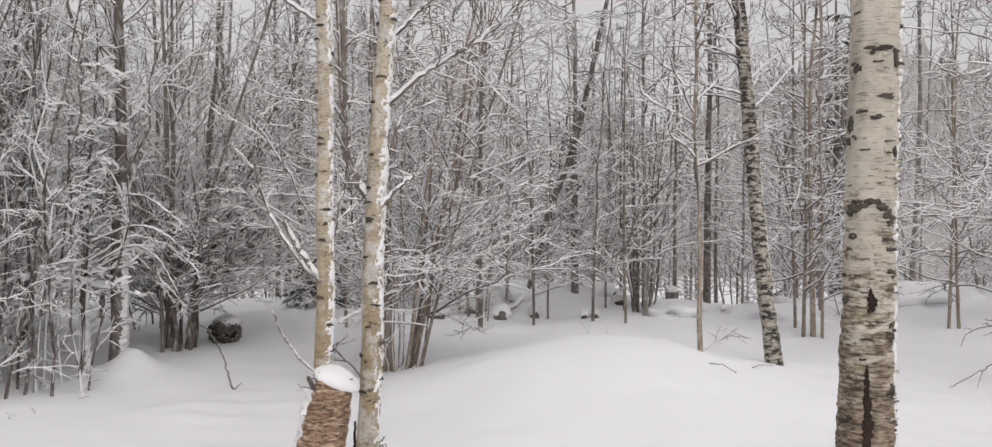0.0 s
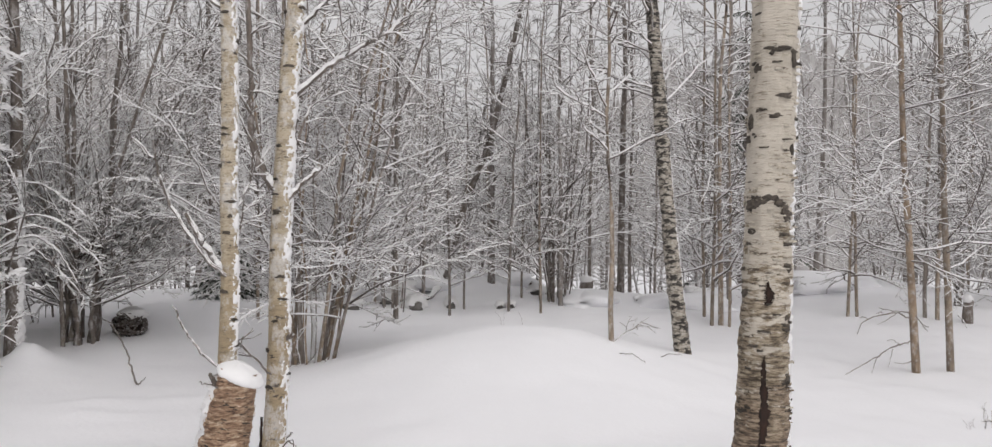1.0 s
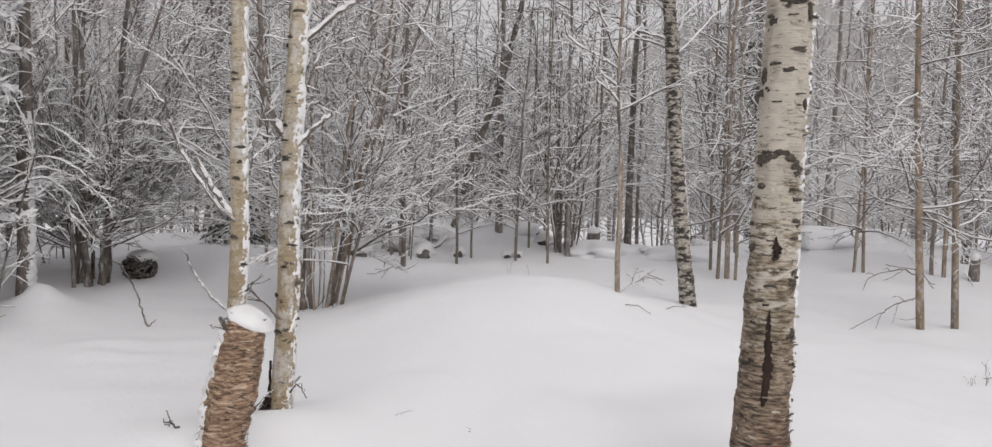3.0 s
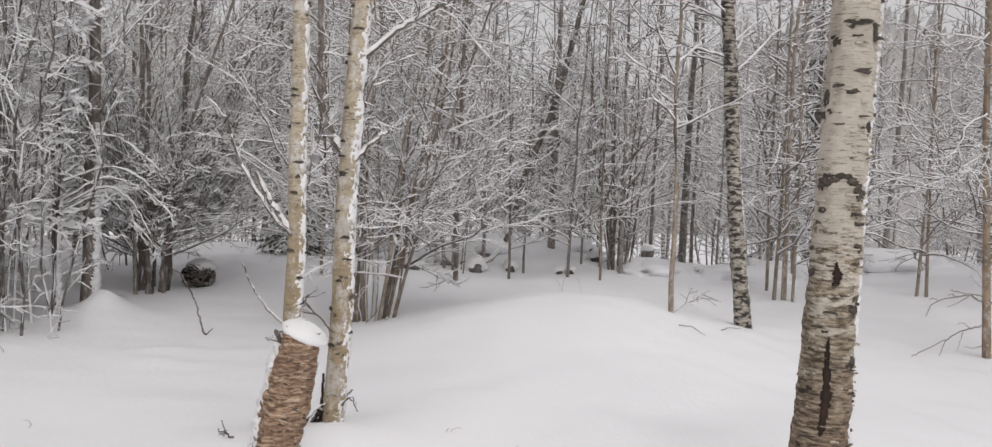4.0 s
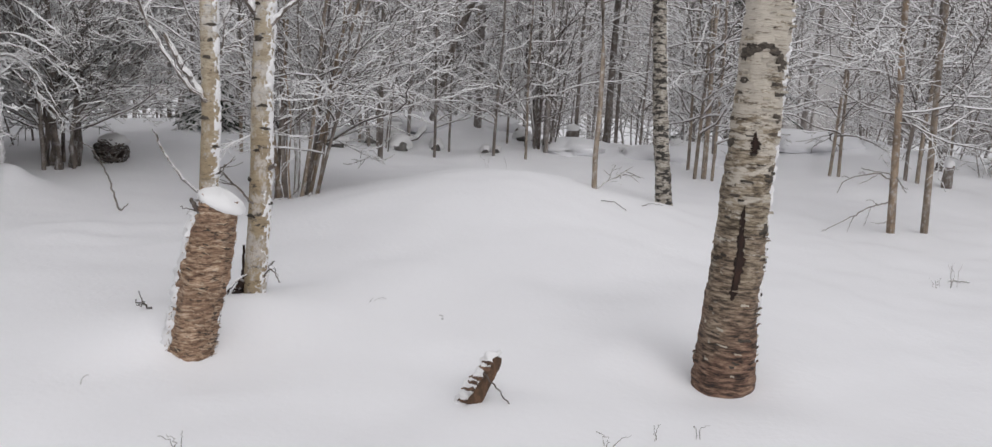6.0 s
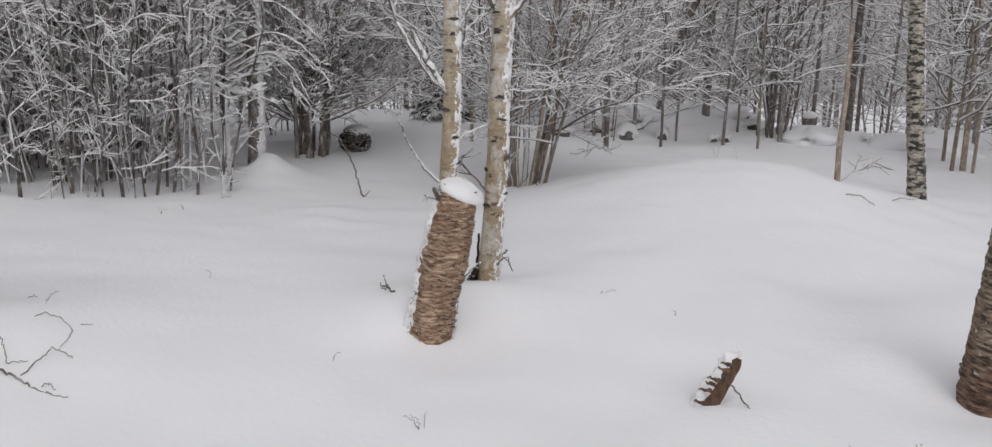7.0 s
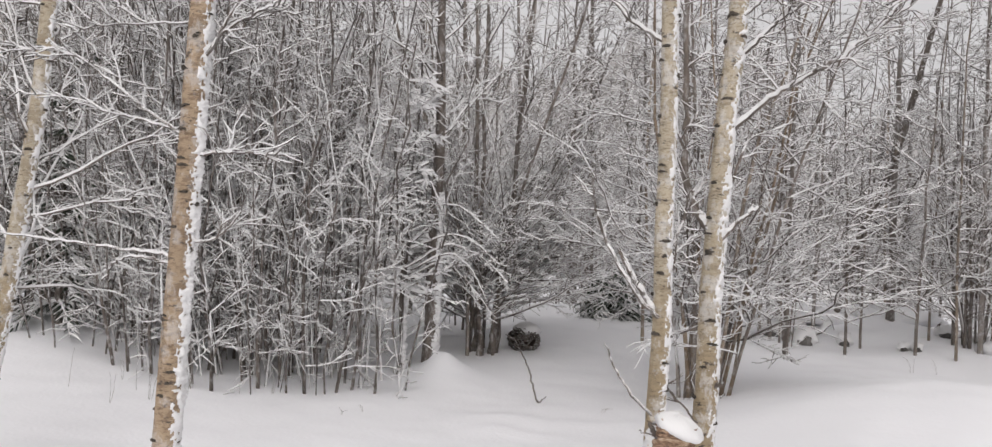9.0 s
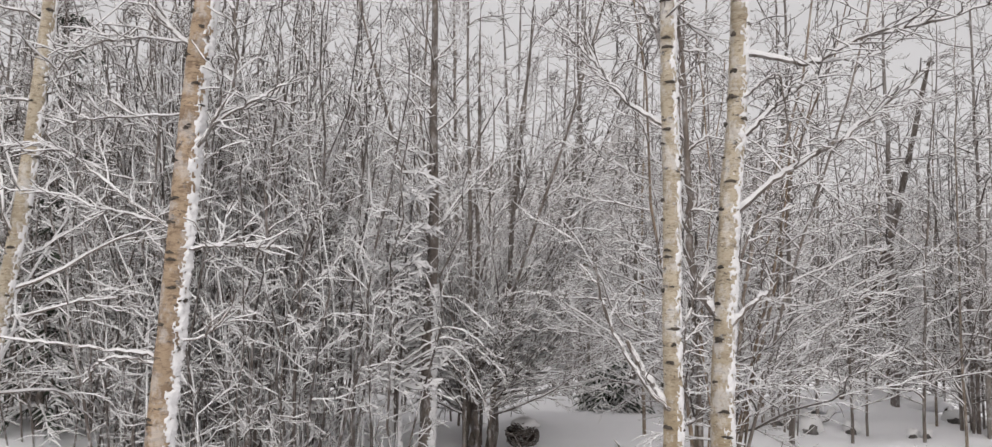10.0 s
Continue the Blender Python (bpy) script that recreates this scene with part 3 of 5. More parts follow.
wound(big, big_line, 0.42, 0.86, radians(-110), 0.016, 0.02, 8)
wound(big, big_line, 1.08, 1.19, radians(-106), 0.012, 0.02, 9)
for k, (z, off, wd, tl) in enumerate(((2.23, 0.014, 0.055, 0.014), (2.15, -0.07, 0.03, 0.022), (2.02, 0.061, 0.04, 0.015), (1.93, 0.022, 0.034, 0.011), (1.9, -0.092, 0.024, 0.06), (1.83, -0.1, 0.026, 0.026), (1.525, -0.082, 0.03, 0.03), (1.532, -0.056, 0.03, 0.02), (1.548, -0.03, 0.028, 0.016), (1.562, -0.004, 0.028, 0.015), (1.56, 0.024, 0.028, 0.015), (1.543, 0.05, 0.027, 0.018), (1.515, 0.074, 0.024, 0.022), (1.48, 0.084, 0.02, 0.026), (1.41, -0.074, 0.026, 0.013), (1.13, -0.095, 0.045, 0.03), (1.24, -0.105, 0.036, 0.016), (1.25, 0.1, 0.03, 0.03), (2.18, 0.09, 0.022, 0.07), (1.77, 0.098, 0.018, 0.05), (0.98, 0.09, 0.05, 0.03), (0.75, 0.1, 0.04, 0.05), (0.6, -0.09, 0.035, 0.016), (0.9, -0.05, 0.03, 0.008))):
    edge = 0.6 if abs(off) > 0.085 else 1.0
    scar(big, big_line, z, radians(-112) + math.asin(max(-0.97, min(0.97, off / 0.113))), wd * edge, tl * edge, 3.3 + k)
scatter_scars(big, big_line, 12, 34, 0.25, 3.4, 0.022, radians(-20))

B1 = [(-0.94, 4.58, -0.15, 0.052), (-0.935, 4.58, 0.3, 0.049), (-0.93, 4.58, 0.68, 0.047), (-0.92, 4.58, 1.08, 0.045), (-0.93, 4.58, 1.6, 0.043), (-0.93, 4.58, 2.1, 0.042), (-0.945, 4.58, 2.6, 0.04), (-0.955, 4.58, 3.1, 0.037), (-0.97, 4.6, 4.2, 0.028), (-0.95, 4.6, 5.6, 0.008)]
b1, b1_line = near_tree("birch_tree", "slender young birch with two dead snowy limbs, behind a stump", B1, BIRCH_YOUNG, 7.1, 0.002)
w = Wood(51)
line_limb(w, [(-0.91, 4.56, 1.12), (-1.05, 4.57, 1.32), (-1.14, 4.58, 1.47)], 0.017, 0.012, 0.014, 10)
line_limb(w, [(-0.91, 4.55, 1.13), (-1.04, 4.5, 1.27), (-1.16, 4.48, 1.46), (-1.24, 4.48, 1.63), (-1.28, 4.48, 1.83)], 0.012, 0.005, 0.008, 14, 6, 2, 0.1)
line_limb(w, [(-0.92, 4.55, 0.66), (-1.04, 4.5, 0.78), (-1.12, 4.5, 0.89), (-1.18, 4.5, 1.01)], 0.008, 0.004, 0.0025, 10, 6)
line_limb(w, [(-0.95, 4.58, 2.5), (-1.16, 4.56, 2.65), (-1.28, 4.55, 2.81), (-1.43, 4.55, 2.97)], 0.012, 0.005, 0.014, 12, 6, 7, 0.35)
line_limb(w, [(-0.955, 4.58, 2.83), (-1.02, 4.58, 3.02), (-1.1, 4.58, 3.2), (-1.2, 4.5, 3.6)], 0.014, 0.006, 0.008, 12, 6, 6, 0.35)
line_limb(w, [(-0.92, 4.6, 1.45), (-0.85, 4.66, 1.62), (-0.82, 4.7, 1.8)], 0.009, 0.004, 0.014, 8, 5, 3, 0.16)
line_limb(w, [(-0.93, 4.57, 1.25), (-0.88, 4.62, 1.4), (-0.87, 4.68, 1.62)], 0.007, 0.003, 0.012, 8, 5, 3, 0.14)
crown(w, b1_line, 3.0, 14, 0.8, 52, 0.009, 4)
finish_near(b1, w, BIRCH_YOUNG)
v, f = side_snow(b1_line, radians(-18), 1.15, 0.011, 4.2, -0.08, 0.3, 4, 15)
scatter_scars(b1, b1_line, 34, 24, 0.6, 3.4, 0.022, radians(-80))
link("trunk_snow", v, f, SNOW_TREE, b1, True, "blown snow stuck to one side")

B2 = [(-0.745, 4.82, -0.12, 0.064), (-0.74, 4.82, 0.07, 0.06), (-0.71, 4.82, 0.73, 0.058), (-0.71, 4.82, 1.25, 0.055), (-0.69, 4.82, 1.76, 0.052), (-0.67, 4.82, 2.2, 0.051), (-0.64, 4.82, 2.6, 0.049), (-0.62, 4.82, 3.2, 0.045), (-0.6, 4.82, 4.4, 0.034), (-0.58, 4.85, 6.4, 0.008)]
b2, b2_line = near_tree("birch_tree", "young birch with pale bark and snow-loaded side limbs", B2, BIRCH_YOUNG, 11.7, 0.0025)
w = Wood(61)
line_limb(w, [(-0.72, 4.81, 1.58), (-0.81, 4.81, 1.72), (-0.87, 4.82, 1.9), (-0.875, 4.82, 2.14), (-0.89, 4.82, 2.56), (-0.91, 4.82, 2.96), (-0.99, 4.82, 3.4)], 0.024, 0.01, 0.022, 20, 7, 12, 0.3)
line_limb(w, [(-0.68, 4.8, 1.54), (-0.57, 4.79, 1.66), (-0.485, 4.79, 1.73)], 0.013, 0.009, 0.022, 8)
line_limb(w, [(-0.65, 4.81, 2.1), (-0.46, 4.8, 2.27), (-0.27, 4.8, 2.39), (-0.12, 4.8, 2.48), (0.02, 4.8, 2.6), (0.2, 4.8, 2.75)], 0.016, 0.005, 0.026, 18, 7, 9, 0.35)
line_limb(w, [(-0.63, 4.81, 2.46), (-0.48, 4.8, 2.62), (-0.38, 4.8, 2.7), (-0.25, 4.78, 2.78)], 0.013, 0.005, 0.028, 12, 6, 5, 0.3)
line_limb(w, [(-0.63, 4.81, 2.93), (-0.41, 4.8, 2.87), (-0.26, 4.8, 2.85), (-0.08, 4.8, 2.95), (0.12, 4.8, 2.99), (0.34, 4.8, 3.03), (0.55, 4.8, 3.1)], 0.015, 0.005, 0.022, 18, 7, 12, 0.45)
line_limb(w, [(-0.63, 4.79, 2.66), (-0.51, 4.77, 2.76), (-0.43, 4.77, 2.78), (-0.4, 4.77, 2.56), (-0.35, 4.77, 2.35)], 0.008, 0.003, 0.006, 14, 5, 4, 0.15)
line_limb(w, [(-0.74, 4.77, 0.62), (-0.85, 4.72, 0.74), (-0.95, 4.7, 0.86)], 0.006, 0.003, 0.0, 8, 5, 2, 0.08)
line_limb(w, [(-0.68, 4.8, 0.8), (-0.63, 4.77, 0.83)], 0.012, 0.012, 0.016, 4)
line_limb(w, [(-0.66, 4.8, 1.72), (-0.6, 4.84, 1.95), (-0.5, 4.9, 2.2)], 0.009, 0.004, 0.01, 9, 5, 5, 0.3)
line_limb(w, [(-0.72, 4.84, 1.2), (-0.83, 4.9, 1.4), (-0.86, 4.95, 1.7)], 0.008, 0.004, 0.014, 9, 5, 4, 0.25)
line_limb(w, [(-0.7, 4.8, 0.2), (-0.64, 4.75, 0.27), (-0.59, 4.74, 0.2)], 0.005, 0.003, 0.0, 7, 5)
crown(w, b2_line, 3.1, 18, 1.0, 62, 0.009, 4)
finish_near(b2, w, BIRCH_YOUNG)
v, f = side_snow(b2_line, radians(-18), 1.2, 0.013, 6.6, -0.03, 0.1, 4, 15)
scatter_scars(b2, b2_line, 38, 26, 0.5, 3.5, 0.026, radians(-82))
link("trunk_snow", v, f, SNOW_TREE, b2, True, "thick blown snow stuck to one side")

LT = [(-3.03, 3.57, -0.15, 0.066), (-3.025, 3.57, 0.1, 0.062), (-3.0, 3.57, 0.65, 0.058), (-2.985, 3.57, 1.1, 0.056), (-2.965, 3.57, 1.5, 0.054), (-2.945, 3.57, 2.0, 0.052), (-2.925, 3.57, 2.5, 0.05), (-2.89, 3.57, 2.95, 0.048), (-2.82, 3.6, 4.2, 0.034), (-2.75, 3.65, 6.0, 0.008)]
lt, lt_line = near_tree("birch_tree", "tan-barked young birch plastered with snow along one side", LT, BIRCH_TAN, 17.9, 0.002)
w = Wood(71)
line_limb(w, [(-3.0, 3.56, 1.36), (-3.23, 3.52, 1.38), (-3.46, 3.45, 1.4), (-3.85, 3.37, 1.43)], 0.009, 0.004, 0.009, 14, 6)
line_limb(w, [(-2.99, 3.55, 1.32), (-3.18, 3.52, 1.35), (-3.3, 3.52, 1.31), (-3.36, 3.52, 1.22)], 0.008, 0.004, 0.01, 12, 6, 1, 0.12)
line_limb(w, [(-2.92, 3.56, 2.22), (-2.8, 3.57, 2.38), (-2.62, 3.57, 2.47), (-2.5, 3.57, 2.52)], 0.01, 0.004, 0.012, 10, 6, 5, 0.25)
line_limb(w, [(-2.92, 3.56, 2.22), (-2.79, 3.57, 2.42), (-2.71, 3.57, 2.62), (-2.74, 3.57, 2.9)], 0.01, 0.004, 0.005, 10, 6, 5, 0.25)
line_limb(w, [(-2.96, 3.57, 1.9), (-3.25, 3.57, 2.06), (-3.55, 3.57, 2.25), (-3.81, 3.57, 2.33), (-4.05, 3.57, 2.31)], 0.008, 0.003, 0.005, 16, 6, 9, 0.35)
line_limb(w, [(-2.94, 3.57, 2.75), (-3.24, 3.57, 2.8), (-3.56, 3.57, 2.77), (-3.75, 3.57, 2.65)], 0.008, 0.003, 0.005, 14, 6, 8, 0.35)
line_limb(w, [(-2.96, 3.57, 1.93), (-3.42, 3.57, 2.02), (-3.85, 3.57, 2.12)], 0.007, 0.003, 0.008, 12, 6, 7, 0.3)
line_limb(w, [(-2.94, 3.57, 2.43), (-3.28, 3.57, 2.43), (-3.56, 3.57, 2.42), (-3.72, 3.57, 2.36)], 0.006, 0.003, 0.007, 12, 6, 6, 0.25)
line_limb(w, [(-2.93, 3.57, 2.72), (-3.09, 3.57, 2.85), (-3.22, 3.57, 3.0), (-3.4, 3.57, 3.4)], 0.012, 0.005, 0.008, 12, 6, 6, 0.3)
line_limb(w, [(-2.93, 3.57, 1.82), (-2.75, 3.57, 1.84), (-2.52, 3.57, 1.83)], 0.008, 0.004, 0.014, 10, 6, 6, 0.25)
line_limb(w, [(-2.93, 3.57, 1.43), (-2.78, 3.57, 1.46), (-2.64, 3.57, 1.59)], 0.007, 0.004, 0.008, 9, 5, 3, 0.2)
crown(w, lt_line, 2.9, 16, 1.1, 72, 0.009, 4)
finish_near(lt, w, BIRCH_TAN)
v, f = side_snow(lt_line, radians(20), 1.25, 0.024, 9.1, 0.1, -0.05, 4.5, 17)
scatter_scars(lt, lt_line, 34, 40, 0.2, 3.4, 0.018, radians(-75))
link("trunk_snow", v, f, SNOW_TREE, lt, True, "thick blown snow stuck to one side")

LT2 = [(-4.75, 4.1, -0.1, 0.056), (-4.66, 4.1, 0.5, 0.052), (-4.56, 4.1, 1.0, 0.05), (-4.48, 4.1, 1.5, 0.047), (-4.39, 4.1, 2.1, 0.044), (-4.345, 4.1, 2.75, 0.041), (-4.31, 4.1, 3.3, 0.038), (-4.25, 4.1, 4.5, 0.025), (-4.2, 4.1, 6.0, 0.006)]
lt2, lt2_line = near_tree("birch_tree", "leaning thin birch with grey-tan bark and snowy boughs", LT2, BIRCH_YOUNG, 23.2, 0.002)
w = Wood(81)
crown(w, lt2_line, 1.0, 20, 1.3, 82, 0.0045, 4)
finish_near(lt2, w, BIRCH_TAN)
v, f = side_snow(lt2_line, radians(10), 1.1, 0.012, 12.1, -0.12, 0, 4.5, 13)
scatter_scars(lt2, lt2_line, 22, 22, 0.3, 3.2, 0.02, radians(-50))
link("trunk_snow", v, f, SNOW_TREE, lt2, True, "blown snow stuck to one side")


# ---- the leaning stump and the small snag ----
def rough_cap(rng, centre, ax, ay, az, seed, rings=9, sides=28, flat=0.35):
    """A soft pillow of snow over a cut end."""
    verts, faces = [], []
    for i in range(rings + 1):
        t = math.pi * i / rings
        for k in range(sides):
            a = 2 * math.pi * k / sides
            c, s = math.cos(a), math.sin(a)
            n = 1 + 0.2 * noise.noise((c * 1.3 + seed, s * 1.3, t * 1.2)) + 0.1 * noise.noise((c * 3.5 + seed, s * 3.5, t * 3))
            z = math.cos(t)
            z = z if z > 0 else z * flat
            verts.append((centre[0] + ax * n * math.sin(t) ** 0.8 * c, centre[1] + ay * n * math.sin(t) ** 0.8 * s, centre[2] + az * n * z))
    for i in range(rings):
        for k in range(sides):
            faces.append((i * sides + k, i * sides + (k + 1) % sides, (i + 1) * sides + (k + 1) % sides, (i + 1) * sides + k))
    return verts, faces


stump = thing("tree_stump", pose(0, 0, 0), "leaning broken birch stump with brown peeling bark", "tree stump")
STUMP = [(-0.945, 4.06, -0.2, 0.11), (-0.9, 4.06, 0.02, 0.106), (-0.856, 4.06, 0.3, 0.102), (-0.81, 4.06, 0.52, 0.098), (-0.781, 4.06, 0.68, 0.095), (-0.769, 4.06, 0.75, 0.092)]
stump_line, v, f = trunk_mesh(STUMP, 29.0, 44, 0.008, 0.013)
top_ring = len(v) - 44
for k in range(44):
    x, y, z = v[top_ring + k]
    v[top_ring + k] = (x, y, z - 0.045 * math.cos(2 * math.pi * k / 44) + 0.025 * noise.noise((k * 0.7, 3, 1)))
v.append((-0.769, 4.06, 0.725))
f += [(top_ring + k, top_ring + (k + 1) % 44, len(v) - 1) for k in range(44)]
link("trunk", v, f, STUMP_BARK, stump)
bark_curls(stump, stump_line, 15, 300, 0.02, 0.64, (STUMP_BARK, STUMP_BARK, CURL, CURL, STUMP_BARK, STUMP_BARK, SCAR), 0.011, radians(-80), 1.75, 0.2, 2.0, 0.008)
v, f = side_snow(stump_line, radians(166), 0.8, 0.036, 3.7, 0.42, -0.02, 0.74, 13)
link("side_snow", v, f, SNOW_TREE, stump, True, "snow stuck to the weather side")
rng = np.random.default_rng(5)
cap_v, cap_f = rough_cap(rng, (-0.76, 4.055, 0.727), 0.102, 0.104, 0.07, 2.0, flat=0.35)
cap_v = [(a, b, c - 0.3 * (a + 0.765)) for a, b, c in cap_v]
link("snow_cap", cap_v, cap_f, SNOW_TREE, stump, True, "rounded cap of fresh snow on the stump")
w = Wood(91)
line_limb(w, [(-0.835, 4.02, 0.69), (-0.865, 4.0, 0.725), (-0.88, 4.0, 0.755)], 0.014, 0.008, 0.006, 6, loose=True)
line_limb(w, [(-0.86, 4.0, 0.7), (-0.92, 3.98, 0.72)], 0.003, 0.002, 0.002, 4, loose=True)
mesh_object("broken_stub", w.bark(), DARK_BARK, stump, True)


def stick(name, label, lines, mat, seed, snow=0.004, twigs=0):
    """A twig or stick that pokes out of the snow: one mesh of its limbs."""
    root = thing(name, pose(0, 0, 0), label, "twig")
    w = Wood(seed)
    for ctrl, r0, r1, n in lines:
        line_limb(w, ctrl, r0, r1, snow, n, 5, loose=True)
    for ctrl, r0, r1, n in lines[:1] if twigs else ():
        branch_out(w, smooth_line(ctrl, 14), np.linspace(r0, r1, 14), twigs, 0.2, 1.0, 0.35, 45, 0.004, 2, 0.0, 0.05, 4)
    mesh_object("wood", w.bark(), mat, root, True)
    if snow:
        mesh_object("snow", w.snow(), SNOW_TREE, root, False)
    return root


snag = thing("rotten_snag", pose(-0.035, 0, -0.01), "short rotten brown snag leaning out of the snow", "dead wood")
rng = np.random.default_rng(77)
bm = bmesh.new()
axis = Vector((0.15, 0.1, 0.235)).normalized()
u1 = axis.cross(Vector((0, 1, 0))).normalized()
u2 = axis.cross(u1)
rings = []
for i in range(16):
    t = i / 15
    c = Vector((0.36, 3.5, -0.05)) + axis * t * 0.29
    ring = []
    for k in range(18):
        a = 2 * math.pi * k / 18
        r = (0.05 - 0.018 * t) * (1 + 0.5 * noise.noise((math.cos(a) * 2.2, math.sin(a) * 2.2, t * 1.5 + 4)) + 0.12 * noise.noise((a * 5, t * 9, 2)))
        zz = 0.1 * noise.noise((math.cos(a) * 2, math.sin(a) * 2, 8)) if i == 15 else 0
        ring.append(bm.verts.new(c + u1 * math.cos(a) * r * 0.85 + u2 * math.sin(a) * r * 0.7 + axis * zz))
    rings.append(ring)
for p, q in zip(rings, rings[1:]):
    for k in range(18):
        bm.faces.new((p[k], p[(k + 1) % 18], q[(k + 1) % 18], q[k]))
bm.faces.new(rings[-1])
me = bpy.data.meshes.new("wood")
bm.to_mesh(me)
bm.free()
me.materials.append(ROT)
ob = new("wood", me)
ob.parent = snag
snag_line = np.array([(0.36 + axis.x * t, 3.5 + axis.y * t, -0.05 + axis.z * t, 0.047 - 0.04 * t) for t in np.linspace(0.04, 0.35, 8)])
sv, sf = [], []
for i in range(61):
    t = 0.01 + 0.335 * i / 60
    for k in range(25):
        u = 2 * k / 24 - 1
        a = 1.5 * u - 0.45
        r = 0.05 - 0.018 * t / 0.34
        n = 0.62 + 0.6 * noise.noise((u * 1.8, t * 16, 6.0)) + 0.55 * noise.noise((u * 3.5, t * 42, 2.0)) - 0.8 * u * u
        n -= 0.9 * max(0.0, abs(2 * i / 60 - 1) - 0.8) * 5
        lift = -0.012 + 0.05 * max(0.0, min(1.2, n)) ** 0.7
        c = Vector((0.36, 3.5, -0.05)) + axis * t + u1 * math.cos(a) * (r * 0.85 + lift) + u2 * math.sin(a) * (r * 0.7 + lift)
        sv.append(tuple(c))
sf = [(i * 25 + k, i * 25 + k + 1, i * 25 + k + 26, i * 25 + k + 25) for i in range(60) for k in range(24)]
link("snow_crust", sv, sf, SNOW_TREE, snag, True, "ragged crust of snow on its back")
w = Wood(93)
line_limb(w, [(0.45, 3.52, 0.16), (0.5, 3.5, 0.11), (0.55, 3.48, 0.06), (0.585, 3.47, 0.02)], 0.004, 0.0025, 0.0, 7, 5, loose=True)
mesh_object("twig", w.bark(), TWIG, snag, True)
for k, (dx, dz) in enumerate(((0.0, 0.05), (0.02, 0.1), (0.035, 0.13), (0.05, 0.15), (0.08, 0.19), (0.09, 0.215))):
    w = Wood(94 + k)
    line_limb(w, [(0.39 + dx, 3.48, dz), (0.365 + dx, 3.455, dz + 0.012), (0.345 + dx, 3.45, dz + 0.02)], 0.009, 0.003, 0.0, 5, 5, loose=True)
    mesh_object("splinter", w.bark(), ROT, snag, True)

stick("twig", "forked dark twig poking out of the snow", [([(-1.08, 4.42, 0.06), (-1.129, 4.4, 0.102), (-1.183, 4.4, 0.141), (-1.243, 4.4, 0.17)], 0.008, 0.004, 9), ([(-1.201, 4.4, 0.156), (-1.217, 4.4, 0.193), (-1.224, 4.4, 0.226)], 0.0035, 0.002, 5), ([(-1.2, 4.4, 0.15), (-1.235, 4.4, 0.146)], 0.004, 0.002, 5)], DARK_BARK, 101, 0)
stick("fallen_branch", "thin bent branch sticking up out of snow", [([(-2.32, 7.7, -0.05), (-2.42, 7.8, 0.1), (-2.52, 7.9, 0.32), (-2.68, 8.05, 0.5), (-2.8, 8.1, 0.56)], 0.01, 0.004, 14), ([(-2.36, 7.74, 0.03), (-2.28, 7.7, 0.1)], 0.006, 0.003, 5)], DARK_BARK, 102, 0)


def lying(points):
    """Points on the snow: x, y and the height over it."""
    return [(x, y, ground(x, y) + h) for x, y, h in points]


stick("fallen_branch", "bare bowed birch twigs lying half buried in snow", [
    (lying([(-2.6, 3.2, 0.035), (-2.487, 3.147, 0.02), (-2.371, 3.114, 0.008), (-2.278, 3.075, 0.002), (-2.18, 3.043, 0.004), (-2.106, 3.043, 0.002)]), 0.0065, 0.002, 16),
    (lying([(-2.804, 3.462, 0.004), (-2.676, 3.392, 0.015), (-2.6, 3.335, 0.012), (-2.495, 3.215, 0.006)]), 0.0014, 0.002, 10),
    (lying([(-2.495, 3.215, 0.006), (-2.427, 3.261, 0.008)]), 0.002, 0.0014, 5),
    (lying([(-2.383, 3.147, 0.004), (-2.378, 3.247, 0.02), (-2.379, 3.342, 0.025), (-2.336, 3.36, 0.018), (-2.281, 3.337, 0.004)]), 0.0032, 0.0018, 12),
    (lying([(-2.704, 3.688, 0.006), (-2.67, 3.714, 0.02), (-2.567, 3.675, 0.02), (-2.459, 3.604, 0.008), (-2.396, 3.429, 0.004)]), 0.0026, 0.0014, 12),
    (lying([(-2.484, 3.702, 0.006), (-2.439, 3.714, 0.006)]), 0.0018, 0.0012, 5),
    (lying([(-2.25, 3.091, 0.004), (-2.229, 3.104, 0.016), (-2.184, 3.079, 0.004)]), 0.0025, 0.0015, 7),
    (lying([(-2.811, 3.912, 0.003), (-2.9, 4.07, 0.01), (-2.965, 4.221, 0.006)]), 0.0016, 0.0012, 8),
    (lying([(-2.969, 3.996, 0.006), (-2.966, 4.066, 0.006)]), 0.0018, 0.0012, 5)], GREY_BARK, 103, 0)
stick("dead_branch", "broken dark branches at the birch's foot", [([(-0.83, 4.83, -0.02), (-0.825, 4.8, 0.1), (-0.80, 4.79, 0.2)], 0.035, 0.02, 8), ([(-0.86, 4.8, 0.06), (-0.845, 4.79, 0.12), (-0.82, 4.8, 0.17)], 0.016, 0.009, 8), ([(-0.8, 4.9, 0.05), (-0.82, 4.93, 0.2), (-0.825, 4.95, 0.35)], 0.012, 0.007, 9), ([(-0.88, 4.72, 0.12), (-0.83, 4.74, 0.19), (-0.77, 4.78, 0.23)], 0.009, 0.005, 6), ([(-0.72, 4.85, 0.2), (-0.67, 4.86, 0.26), (-0.64, 4.86, 0.29)], 0.009, 0.005, 6), ([(-0.7, 4.84, 0.22), (-0.64, 4.85, 0.25), (-0.62, 4.85, 0.2)], 0.0035, 0.002, 7)], WOUND, 104, 0.003)

